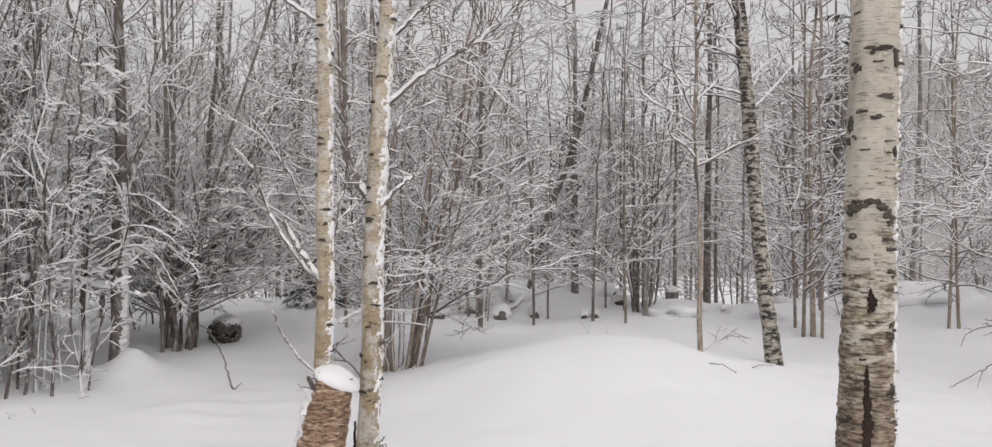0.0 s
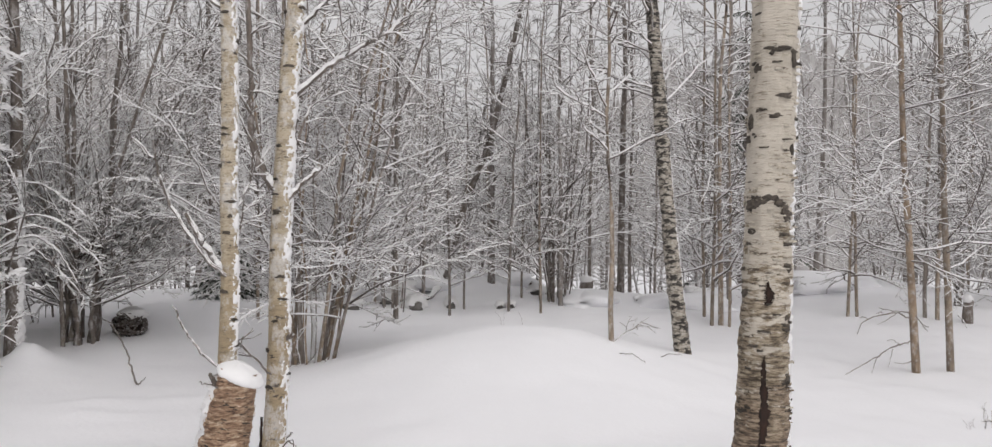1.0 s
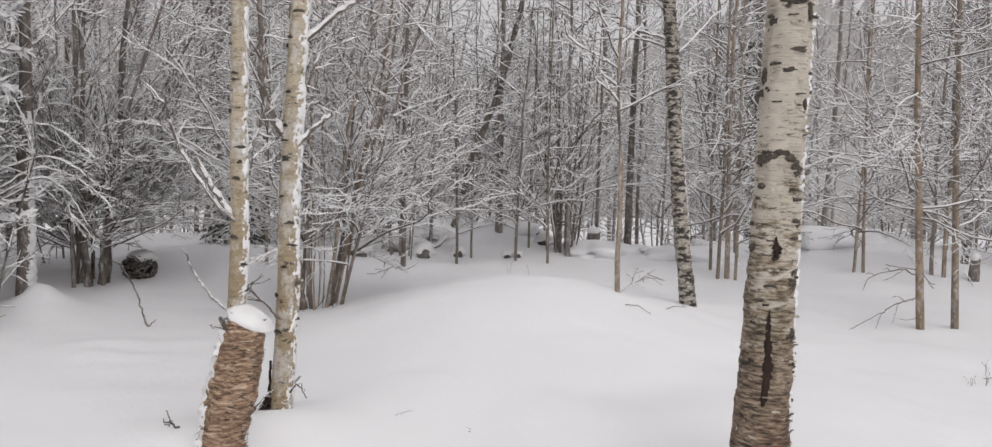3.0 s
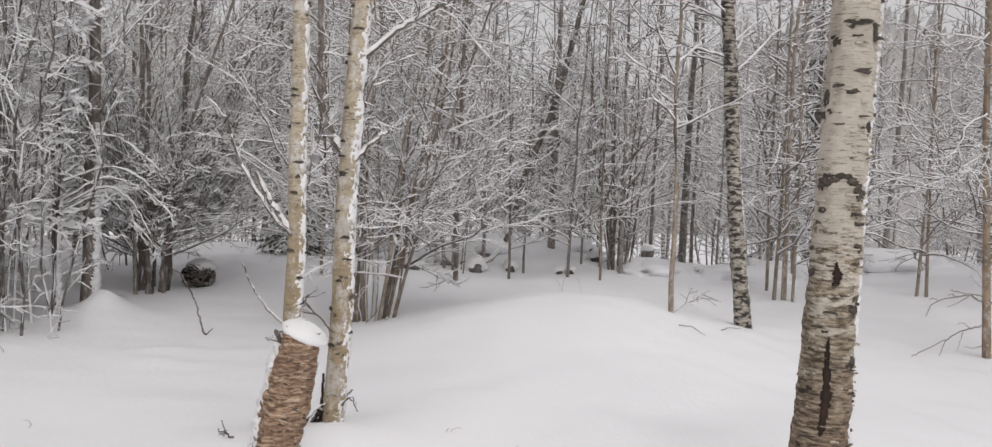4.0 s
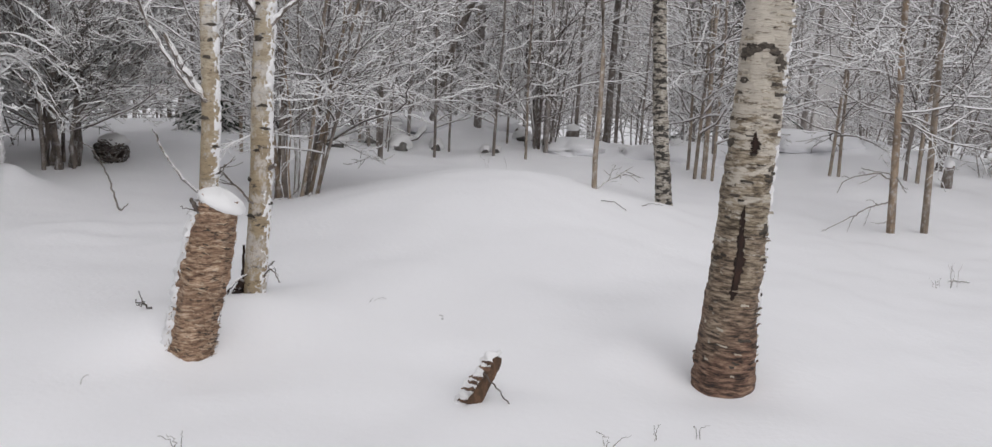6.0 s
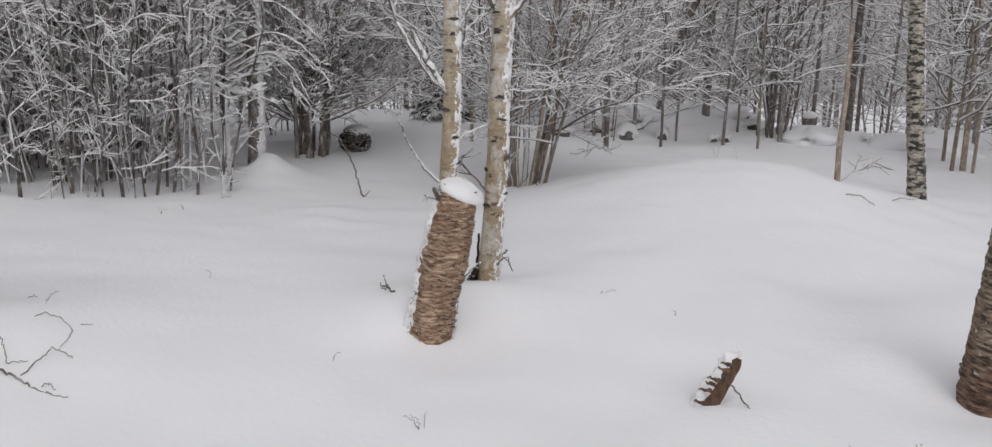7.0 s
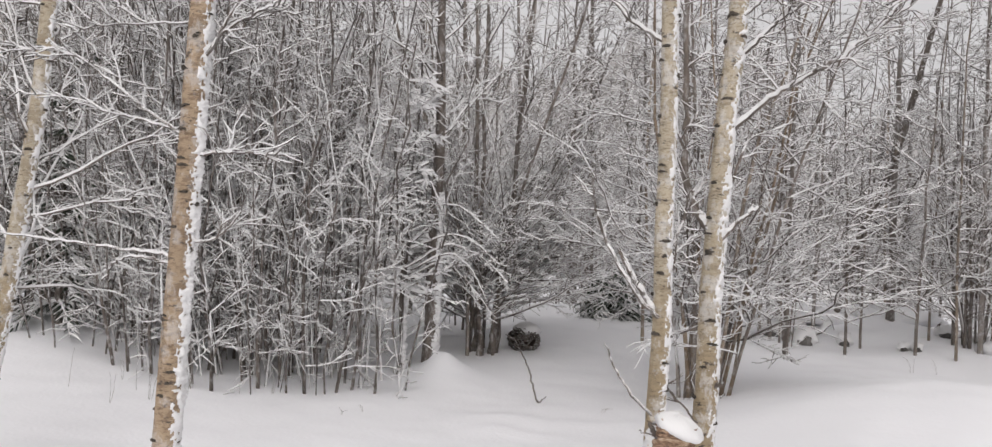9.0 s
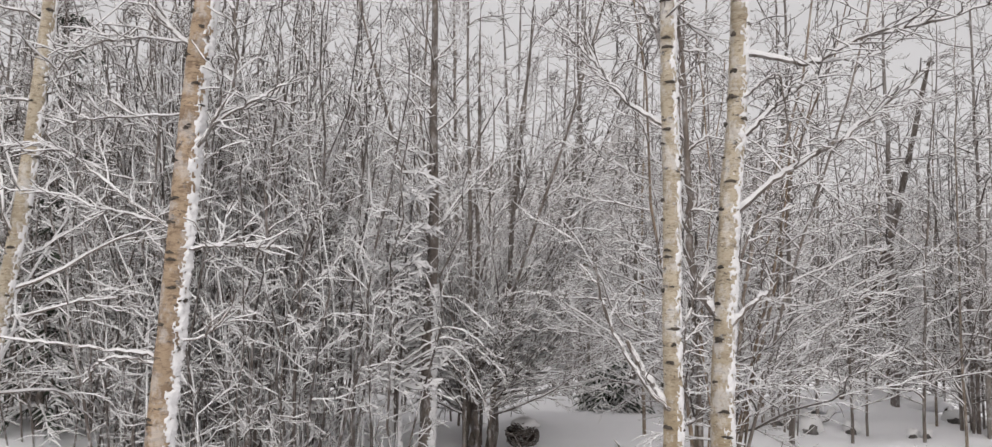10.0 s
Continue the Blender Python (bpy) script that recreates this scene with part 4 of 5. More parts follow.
# ---- saplings and trees round the clearing ----
b4 = thing("birch_tree", pose(0, 0, 0), "leaning birch with rough black-and-white bark", "birch tree")
B4 = [(2.62, 8.4, -0.1, 0.085), (2.58, 8.4, 0.2, 0.078), (2.5, 8.41, 0.85, 0.073), (2.415, 8.43, 1.7, 0.069), (2.335, 8.45, 2.7, 0.064), (2.26, 8.46, 3.5, 0.06), (2.15, 8.5, 5.0, 0.045), (2.0, 8.5, 8.0, 0.01)]
b4_line, v, f = trunk_mesh(B4, 31.0, 22, 0.03, 0.008, 0.1, 0.15)
link("trunk", v, f, BIRCH_ROUGH, b4)
w = Wood(111)
crown(w, b4_line, 2.5, 26, 1.5, 112, 0.009, 5)
finish_near(b4, w, BIRCH_ROUGH)
v, f = side_snow(b4_line, radians(-10), 0.6, 0.012, 8.2, -0.25, 0.1, 4.5)
link("trunk_snow", v, f, SNOW_TREE, b4)

s5 = pole_tree("sapling", 121, 5.5, 0.026, PALE, "slim pale sapling on the flank of the snow mound", (0.0, 0.0), 0.3, 22, 0.9, 60, 3, 5, 0.01, at=put(1.74, 7.75), wobble=0.045)
r1 = pole_tree("birch_tree", 131, 7.0, 0.042, TAN_BARK, "young tan birch with long level snowy branches", (-0.055, 0.01), 0.17, 34, 1.9, 80, 3, 7, 0.0062, 0.02, at=put(4.78, 8.08), category="birch tree", split=True, wobble=0.012, limb=0.0085)
r2 = pole_tree("birch_tree", 141, 7.5, 0.038, PALE, "young grey birch with snowy level branches", (-0.035, 0.02), 0.15, 34, 1.7, 78, 3, 7, 0.0062, 0.02, at=put(5.19, 8.19), category="birch tree", split=True, wobble=0.012, limb=0.0085)
stick("dead_branch", "bare low dead boughs hanging towards the snow", [
    ([(4.76, 8.09, 0.36), (4.698, 8.1, 0.342), (4.542, 8.1, 0.298), (4.393, 8.1, 0.211), (4.177, 8.1, 0.09), (4.08, 8.1, 0.03)], 0.008, 0.003, 14),
    ([(4.393, 8.1, 0.205), (4.356, 8.1, 0.12), (4.338, 8.1, 0.05)], 0.004, 0.002, 7),
    ([(4.543, 8.1, 0.29), (4.524, 8.1, 0.198), (4.493, 8.1, 0.109)], 0.0035, 0.002, 7),
    ([(4.62, 8.1, 0.31), (4.56, 8.13, 0.36), (4.5, 8.14, 0.35)], 0.0035, 0.002, 7),
    ([(4.75, 8.1, 0.16), (4.65, 8.1, 0.14), (4.555, 8.1, 0.15)], 0.004, 0.002, 7)], GREY_BARK, 142, 0)
stick("dead_branch", "bare low dead boughs with thin snow", [
    ([(4.75, 8.09, 0.57), (4.677, 8.1, 0.584), (4.583, 8.1, 0.623), (4.449, 8.1, 0.605), (4.294, 8.1, 0.567), (4.211, 8.1, 0.498), (4.194, 8.1, 0.418)], 0.009, 0.003, 14),
    ([(4.75, 8.09, 0.6), (4.67, 8.1, 0.627), (4.512, 8.1, 0.651), (4.401, 8.1, 0.668)], 0.007, 0.003, 9),
    ([(4.583, 8.1, 0.623), (4.5, 8.14, 0.55), (4.42, 8.16, 0.5)], 0.0045, 0.002, 8),
    ([(4.449, 8.1, 0.605), (4.39, 8.05, 0.635), (4.33, 8.03, 0.62)], 0.004, 0.002, 7),
    ([(4.294, 8.1, 0.567), (4.24, 8.1, 0.585), (4.2, 8.08, 0.575)], 0.0035, 0.002, 6)], GREY_BARK, 143, 0.0)
stick("dead_branch", "short dead bough drooping beside a birch trunk", [([(4.735, 8.05, 0.603), (4.788, 8.02, 0.521), (4.829, 8.0, 0.461)], 0.006, 0.003, 7), ([(4.788, 8.02, 0.521), (4.84, 8.0, 0.5)], 0.004, 0.002, 5)], GREY_BARK, 144, 0)
stick("dead_branch", "thin stick jutting out of a drift", [([(6.349, 8.6, 0.3), (6.3, 8.6, 0.44), (6.234, 8.6, 0.522)], 0.008, 0.005, 7)], GREY_BARK, 145, 0)
stick("fallen_branch", "dark branch end lying on the snow", [(lying([(5.09, 6.9, 0.03), (5.16, 6.86, 0.025), (5.4, 6.75, 0.015), (5.7, 6.7, 0.0)]), 0.022, 0.012, 9)], DARK_BARK, 146, 0.012)
stick("fallen_branch", "short dark stick lying beside weed stalks", [(lying([(4.25, 6.3, 0.004), (4.32, 6.27, 0.012), (4.385, 6.24, 0.004)]), 0.007, 0.005, 7)], DARK_BARK, 147, 0.003)

# ---- the alder clump, the willow and the thicket ----
alder = clump_tree("alder_clump", 151, 17, 5.0, 0.021, (TAN_BARK, GREY_BARK, TAN_BARK, FROST_HAZE_BARK, PALE), "many-stemmed alder clump with pale brown stems", 0.2, 0.24, 0.15, 9, 1.9, 3, 7, 0.007, at=put(-1.0, 8.5), angle=66, bend=-0.1, split=True, lean=(0.05, 0), wobble=0.06)
willow = thing("willow_clump", pose(*put(-3.58, 9.7)), "big many-stemmed willow fanning out under snow", "shrub")
fine, boughs = Wood(160), []
fine.wild = 0.6
for i in range(10):
    one = Wood(1600 + i)
    ang = 2 * math.pi * (i * 0.382 % 1.0)
    thick = i < 4
    near, tall, tip = (0.14 if thick else 0.2) * fine.rng.uniform(0.7, 1.1), fine.rng.uniform(4.5, 6.2), fine.rng.uniform(0.05, 0.13) if thick else fine.rng.uniform(0.16, 0.42)
    c, d = math.cos(ang), math.sin(ang)
    lift = 0.14 * tall
    ctrl = [(near * c, near * d, -0.15), ((near + 0.03) * c, (near + 0.03) * d, 0.5), ((near + 0.1 + 0.25 * tip * lift) * c, (near + 0.1 + 0.25 * tip * lift) * d, 0.5 + lift), ((near + 0.6 * tip * tall) * c, (near + 0.6 * tip * tall) * d, 0.62 * tall), ((near + tip * tall) * c, (near + tip * tall) * d, tall)]
    pts = smooth_line(ctrl, 15) + np.vstack([np.zeros((1, 3)), one.rng.normal(0, 0.014, (14, 3))])
    radii = np.linspace(fine.rng.uniform(0.042, 0.052) if thick else fine.rng.uniform(0.02, 0.03), 0.007, 15)
    one.limb(pts, radii, 10, 0)
    mesh_object("stem", one.bark(), (DARK_BARK, GREY_BARK)[i % 2], willow)
    branch_out(fine, pts, radii, 3, 0.2, 0.42, 1.7, 66, 0.012, 3, 0.0075, -0.1, 8, side=0.3 if c > 0 else 2.85, split=boughs)
    branch_out(fine, pts, radii, 7, 0.22, 0.55, 1.9, 46, 0.011, 3, 0.008, 0.05, 9, side=0.25 if c > 0 else 2.9, split=boughs)
    branch_out(fine, pts, radii, 9, 0.32, 1.0, 2.2, 27, 0.01, 3, 0.0078, 0.1, 9, side=0.35 if c > 0 else 2.8, split=boughs)
finish(willow, Wood(0), fine, GREY_BARK, branches=boughs)

stick("dead_branch", "dark broken twigs round the alder stems", [([(-1.3, 8.3, 0.02), (-1.1, 8.25, 0.1), (-0.95, 8.22, 0.06)], 0.014, 0.008, 8), ([(-0.95, 8.25, 0.0), (-0.85, 8.2, 0.12), (-0.8, 8.2, 0.2)], 0.012, 0.006, 8), ([(-1.2, 8.25, 0.0), (-1.25, 8.2, 0.16)], 0.016, 0.008, 6), ([(-1.05, 8.2, 0.02), (-0.9, 8.15, 0.05), (-0.72, 8.2, 0.03)], 0.016, 0.01, 8)], DARK_BARK, 145, 0.006, 6)
thicket = [clump_tree("thicket_shrub", 170 + 20 * k, 17, 4.6, (0.014, 0.018, 0.012)[k], THICKET_BARK, "dense dark-stemmed shrub with every twig under snow", 0.15, 0.62, 0.07, 13, 0.62, 2, 9, 0.0072, at=put(x, y), group="thicket shrubs", angle=56, bend=0.1, wobble=0.085, curly=1.6, crust=0.003, lean=(-0.1, 0.05)) for k, (x, y) in enumerate(((-4.12, 7.6), (-4.5, 7.25), (-4.95, 6.85)))]
rng = np.random.default_rng(21)
for i in range(8):
    u = (i + rng.uniform(0, 1)) / 8
    back = 0.2 + 2.6 * rng.uniform(0, 1)
    x, y = -3.95 - 1.45 * u - back * 0.66, 7.75 - 1.4 * u + back * 0.75
    copy_thing(thicket[i % 3], pose(*put(x, y), 0, 0, rng.uniform(-70, 70)) @ Matrix.Scale(rng.uniform(0.8, 1.35), 4))
for i, (x, y) in enumerate(((-6.2, 7.7), (-8.3, 7.3), (-6.7, 7.2), (-7.2, 8.1))):
    copy_thing(thicket[i % 3], pose(*put(x, y), 0, 0, 77 * i) @ Matrix.Scale(0.8 + 0.07 * i, 4))

white = pole_tree("snowy_sapling", 231, 3.0, 0.034, DARK_BARK, "sapling so thick with snow that it looks white", (-0.05, 0), 0.34, 24, 0.8, 80, 3, 6, 0.026, -0.35, at=put(-3.9, 8.25, -0.1), category="sapling")
line = np.array([(-0.05 * z, 0, z, 0.04 - 0.01 * z) for z in np.linspace(0, 1.9, 12)])
v, f = side_snow(line, radians(-40), 1.6, 0.026, 3.1, 0.05)
link("trunk_snow", v, f, SNOW_TREE, white)
brown = pole_tree("tree", 236, 6.5, 0.08, DARK_BARK, "dark brown trunk standing beside the thicket", (0.0, 0.01), 0.35, 22, 1.3, 60, 3, 5, 0.012, at=put(-3.74, 8.5))
line = np.array([(0, 0.01 * z, z, 0.081 - 0.01 * z) for z in np.linspace(0, 1.7, 12)])
v, f = side_snow(line, radians(0), 0.95, 0.04, 5.1, 0.3, across=17)
link("trunk_snow", v, f, SNOW_TREE, brown, True, "thick blown snow stuck to one side")



def add_boughs(root, lines, seed, r, snow, twigs, reach):
    """Long boughs with twigs, as parts of a tree that stands already."""
    w = Wood(seed)
    base = np.array(root.matrix_basis.translation)
    for ctrl in lines:
        line_limb(w, [tuple(np.array(p) - base) for p in ctrl], r, 0.004, snow, 13, 6, twigs, reach)
    finish(root, Wood(0), w, DARK_BARK, branches=list(BOUGHS))
    BOUGHS.clear()


# level arching limbs of the willow, drooping loaded ones of the white sapling
add_boughs(willow, [
    [(-3.43, 9.6, 0.64), (-3.35, 9.63, 0.74), (-2.93, 9.77, 0.86), (-2.5, 9.89, 1.02), (-2.15, 9.97, 1.09)],
    [(-3.4, 9.61, 0.63), (-3.33, 9.64, 0.77), (-3.13, 9.7, 1.06), (-2.93, 9.77, 1.22), (-2.56, 9.87, 1.3), (-2.23, 9.95, 1.42)],
    [(-3.36, 9.63, 1.23), (-3.24, 9.67, 1.46), (-3.03, 9.74, 1.55), (-2.77, 9.81, 1.53), (-2.45, 9.9, 1.52)],
    [(-3.47, 9.27, 0.66), (-3.58, 9.22, 0.83), (-3.72, 9.17, 0.93), (-3.81, 9.13, 0.94)]], 181, 0.017, 0.024, 5, 0.4)
add_boughs(white, [
    [(-3.85, 8.2, 1.15), (-3.52, 8.17, 1.35), (-3.36, 8.23, 1.36), (-3.18, 8.31, 1.28), (-3.03, 8.36, 1.16), (-2.91, 8.4, 1.03)],
    [(-3.85, 8.2, 1.1), (-3.48, 8.18, 1.28), (-3.28, 8.27, 1.18), (-3.16, 8.32, 0.98), (-3.05, 8.36, 0.74)],
    [(-3.85, 8.2, 1.05), (-3.5, 8.18, 1.2), (-3.3, 8.26, 1.04), (-3.11, 8.33, 0.81), (-3.03, 8.36, 0.7)],
    [(-3.85, 8.2, 1.32), (-3.45, 8.2, 1.47), (-3.22, 8.29, 1.4), (-3.03, 8.36, 1.23), (-2.9, 8.41, 1.18)],
    [(-3.85, 8.2, 1.6), (-3.6, 8.15, 1.75), (-3.35, 8.2, 1.74), (-3.15, 8.25, 1.6), (-3.0, 8.3, 1.45)],
    [(-3.85, 8.2, 1.25), (-3.92, 8.06, 1.32), (-4.05, 7.95, 1.26), (-4.2, 7.85, 1.12)],
    [(-3.85, 8.2, 1.0), (-3.92, 8.06, 1.06), (-4.02, 7.95, 0.99), (-4.15, 7.85, 0.88)]], 182, 0.01, 0.026, 4, 0.28)

# ---- trees of the middle distance ----
MID = {
    "thin": [pole_tree("young_tree", 300 + 7 * k, 5.6 if k == 1 else 6.4, 0.023, m, "slim young tree with snow on each branch", (0.02 * (k - 1), 0), 0.1, 31, 1.25, 66, 3, 5, 0.008, -0.12, at=put(*p), group="young trees") for k, (m, p) in enumerate(((PALE, (3.8, 11.5)), (GREY_BARK, (1.24, 12.2)), (PALE, (5.63, 11.2))))],
    "mid": [pole_tree("tree", 330 + 7 * k, 7.4, 0.036, m, "bare forest tree with snow-covered branches", (0.015 * (k - 1), 0), 0.12, 31, 1.55, 66, 3, 5, 0.008, -0.12, at=put(*p), group="forest trees", curly=False) for k, (m, p) in enumerate(((GREY_BARK, (-0.29, 11.3)), (FROST_HAZE_BARK, (2.03, 12.6)), (PALE, (3.82, 10.9))))],
    "thick": [pole_tree("pine_tree", 360 + 7 * k, 6.5 if k else 9.5, 0.065, m, "tall dark-trunked tree behind the clearing", (0.0, 0), 0.18, 32, 1.7, 70, 3, 5, 0.008, -0.15, at=put(*p), group="tall trees", curly=False) for k, (m, p) in enumerate(((DARK_BARK, (3.29, 14.3)), (FROST_HAZE_BARK, (1.13, 14.0))))],
    "crown": [pole_tree("tree", 345 + 7 * k, 7.6, 0.038, m, "bare tree with a dense snowy crown", (0.02, 0), 0.2, 33, 1.6, 52, 3, 5, 0.008, 0.0, at=put(*p), group="crowned trees", curly=False) for k, (m, p) in enumerate(((GREY_BARK, (-5.4, 11.8)), (DARK_BARK, (-2.2, 15.2))))],
    "low": [clump_tree("hazel_bush", 380 + 20 * k, 5, 3.6, 0.014, GREY_BARK, "low bare bush weighed down with snow", 0.22, 0.25, 0.08, 11, 1.1, 2, 7, 0.0085, at=put(*p), group="low bushes", angle=62, bend=-0.1) for k, p in enumerate(((-0.9, 13.6), (2.4, 15.0)))],
}


def mid_tree(kind, k, x, y, scale=1.0):
    src = MID[kind][k % len(MID[kind])]
    return copy_thing(src, pose(*put(x, y), 0, 0, (x * 137 + y * 71) % 360) @ Matrix.Scale(scale, 4))


PLACES = (("thin", 2, 5.74, 11.15, 1.0), ("thin", 0, 3.68, 10.85, 1.1), ("thin", 0, 3.9, 10.82, 0.9), ("mid", 1, 4.5, 12.5, 1.1), ("thin", 1, 6.64, 11.1, 1.2), ("mid", 2, 6.75, 11.0, 0.8),
          ("thin", 1, 3.7, 13.7, 0.9), ("mid", 0, 2.73, 14.1, 0.9), ("thin", 0, 1.68, 12.1, 0.85), ("thin", 1, 0.64, 12.6, 0.8), ("thin", 1, 0.41, 11.9, 0.9), ("mid", 2, -0.63, 12.6, 0.6),
          ("mid", 1, 0.05, 12.8, 0.8), ("thin", 0, 1.53, 13.2, 0.8), ("thin", 1, 1.9, 12.9, 0.8), ("thin", 2, -1.92, 10.8, 1.0), ("mid", 0, -1.7, 12.4, 0.9),
          ("mid", 0, 7.6, 12.4, 1.0), ("thin", 2, 8.2, 11.2, 1.1), ("mid", 1, 7.0, 9.4, 0.9), ("thin", 0, 8.0, 9.0, 1.1), ("mid", 0, -2.4, 13.0, 1.0), ("thin", 1, -3.2, 13.8, 1.1))
for kind, k, x, y, sc in PLACES:
    mid_tree(kind, k, x, y, sc)
for k, (x, y, sc) in enumerate(((-5.4, 9.9, 1.0), (-6.3, 10.6, 1.1), (-7.0, 9.4, 1.0), (-3.7, 14.4, 1.05), (-1.6, 13.4, 1.0), (-0.4, 15.0, 1.1), (-7.9, 10.9, 1.1), (0.9, 16.8, 0.7), (-5.0, 12.8, 1.15), (2.3, 17.4, 0.7), (-9.4, 7.6, 1.0), (3.9, 16.2, 1.0), (-8.2, 6.6, 1.0), (-8.6, 8.4, 1.1), (-9.6, 6.6, 1.2))):
    mid_tree("crown", k, x, y, sc)
rng = np.random.default_rng(33)
for made in range(15):
    a, d = -0.62 + 1.3 * (made * 0.618 % 1.0), rng.uniform(14.8, 20)
    if made < 9:
        a, d = rng.uniform(0.7, 1.02), rng.uniform(11, 17)
    mid_tree(("thin", "mid", "thin", "mid", "thick")[made % 5], made // 5, -d * math.sin(a), d * math.cos(a), rng.uniform(0.8, 1.15))
for made in range(17):
    a, d = -0.62 + 1.35 * (made * 0.618 % 1.0), 14.0 + 6 * (made * 0.377 % 1.0)
    mid_tree("low", made, -d * math.sin(a), d * math.cos(a), rng.uniform(0.75, 1.4))
for k, (x, y, sc) in enumerate(((-2.0, 13.6, 1.0), (-1.2, 12.6, 1.0), (4.9, 12.3, 0.8), (8.4, 12.9, 1.0), (7.4, 13.6, 1.0), (-6.6, 7.5, 0.9), (-7.3, 7.9, 1.0), (-5.9, 8.0, 1.0), (-7.9, 7.2, 0.9), (-3.2, 14.2, 1.1), (-2.5, 14.4, 1.1), (9.3, 11.5, 1.1), (-4.4, 11.2, 1.2), (-5.6, 10.4, 1.2), (0.9, 14.9, 0.8))):
    mid_tree("low", k, x, y, sc)

pole_tree("old_tree", 421, 10.0, 0.2, DARK_BARK, "thick dark old trunk behind the clearing", (0.0, 0.0), 0.12, 26, 1.7, 84, 3, 5, 0.01, -0.2, at=put(8.5, 11.7), split=False)
clump_tree("alder_clump", 431, 9, 4.6, 0.03, DARK_BARK, "dark many-stemmed alder at the wood's edge", 0.12, 0.22, 0.15, 7, 1.3, 3, 5, 0.008, at=put(2.0, 13.0), angle=46, bend=0.1, wobble=0.04)
clump_tree("alder_clump", 451, 6, 4.6, 0.026, GREY_BARK, "grey many-stemmed alder among thin trees", 0.12, 0.2, 0.15, 7, 1.3, 3, 5, 0.008, at=put(-0.3, 12.2), angle=46, bend=0.1, wobble=0.04)
leaner = thing("leaning_tree", pose(0, 0, 0), "dark tree leaning far over among upright ones", "tree")
LEAN = [(0.09, 13.8, 0.0, 0.05), (0.44, 13.8, 0.71, 0.048), (0.68, 13.8, 1.71, 0.047), (1.03, 13.8, 2.63, 0.045), (1.31, 13.8, 3.76, 0.04), (1.66, 13.8, 5.42, 0.025)]
lean_line, v, f = trunk_mesh(LEAN, 37.0, 14, 0.06, 0.01)
link("trunk", v, f, DARK_BARK, leaner)
w = Wood(401)
crown(w, lean_line, 2.0, 16, 1.2, 402, 0.009, 5)
finish_near(leaner, w, DARK_BARK)

# ---- far woods: trunks and boughs beyond counting, and the dim wall of forest behind ----
far_t, far_b = Wood(501), Wood(502)
far_b.coarse, far_b.curly, far_b.fine = True, False, 0.007
rng = np.random.default_rng(55)
for i in range(190):
    ahead = i < 166
    a = rng.uniform(-0.9, 1.12) if ahead else rng.uniform(1.15, 5.3)
    d = (19 + 26 * rng.uniform(0, 1)) if ahead else rng.uniform(14, 40)
    bush = ahead and i % 5 < 2
    if bush:
        d = 16 + (d - 19) * 0.45
    x, y = -d * math.sin(a), d * math.cos(a)
    z, hgt = ground(x, y), rng.uniform(2.2, 4.5) if bush else rng.uniform(9, 13)
    if -0.2 < a < -0.02 and not bush:
        hgt *= 0.55  # a gap that shows the sky
    pts, radii = stem(far_t, (x, y, z - 0.3), (x + rng.normal(0, 0.4), y + rng.normal(0, 0.4), z + hgt), 0.03 if bush else rng.uniform(0.05, 0.11), 0.015, 7, 0.07, 5)
    branch_out(far_b, pts, radii, 22, 0.03 if bush else 0.08, 1.0, 2.1, 60, 0.012, 2, 0.016, 0.1, 8)
woods = thing("far_woods", pose(0, 0, 0), "dim snow-laden woods beyond the clearing", "woods")
tagged(woods, kind="stuff")
# the haze over far trunks is in their bark colour
tagged(mesh_object("trunkwork", far_t.bark(), FROST_HAZE_BARK, woods), kind="stuff")
tagged(mesh_object("twigwork", far_b.bark(), TWIG, woods, False), kind="stuff")
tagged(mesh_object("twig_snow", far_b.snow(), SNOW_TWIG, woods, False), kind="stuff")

DIM, n, l, b = material("far_forest", 1.0)
t1 = noise_node(n, l, 2.6, 5, (1, 1, 0.1), 0.7)
t2 = noise_node(n, l, 5.5, 6, (1, 1, 0.8), 0.8)
t3 = noise_node(n, l, 0.25, 3)
wood = ramp(n, l, t1, [(0.38, (0.16, 0.146, 0.14)), (0.62, (0.36, 0.345, 0.335))])
wood = mix(n, l, ramp(n, l, t2, [(0.42, grey(0)), (0.62, grey(0.85))]), wood, (0.47, 0.46, 0.455))
l.new(mix(n, l, ramp(n, l, t3, [(0.4, grey(0)), (0.62, grey(0.4))]), wood, (0.52, 0.51, 0.505)), b.inputs["Base Color"])
bv, bf = [], []
rng = np.random.default_rng(9)
for k in range(2401):
    a = 2 * math.pi * (k % 2400) / 2400
    rr = 60 + 4 * noise.noise((math.cos(a) * 9, math.sin(a) * 9, 0))
    top = 12.0 - 5.0 * math.exp(-(((math.degrees(a) - 84) / 6) ** 2)) + 3.2 * noise.noise((math.cos(a) * 14, math.sin(a) * 14, 5)) + 3.0 * abs(noise.noise((k * 0.11, 3, 5))) + rng.uniform(0, 1.6) * (k % 2)
    for z in (-4.0, 1.0, 4.0, top):
        bv.append((rr * math.cos(a), rr * math.sin(a), z))
for k in range(2400):
    for j in range(3):
        bf.append((k * 4 + j, k * 4 + 4 + j, k * 4 + 5 + j, k * 4 + 1 + j))
tagged(link("backdrop", bv, bf, DIM), "dim grey line of distant forest", "forest", kind="structure")

# ---- snow-capped stones, stumps and roots at the wood's edge ----
STONE = bark_material("dark_stone", (0.13, 0.12, 0.11), (0.05, 0.046, 0.043), 9, (1, 1, 1), frost=0.2)
CUT = bark_material("cut_wood", (0.3, 0.24, 0.17), (0.15, 0.11, 0.08), 16, (1, 1, 1))


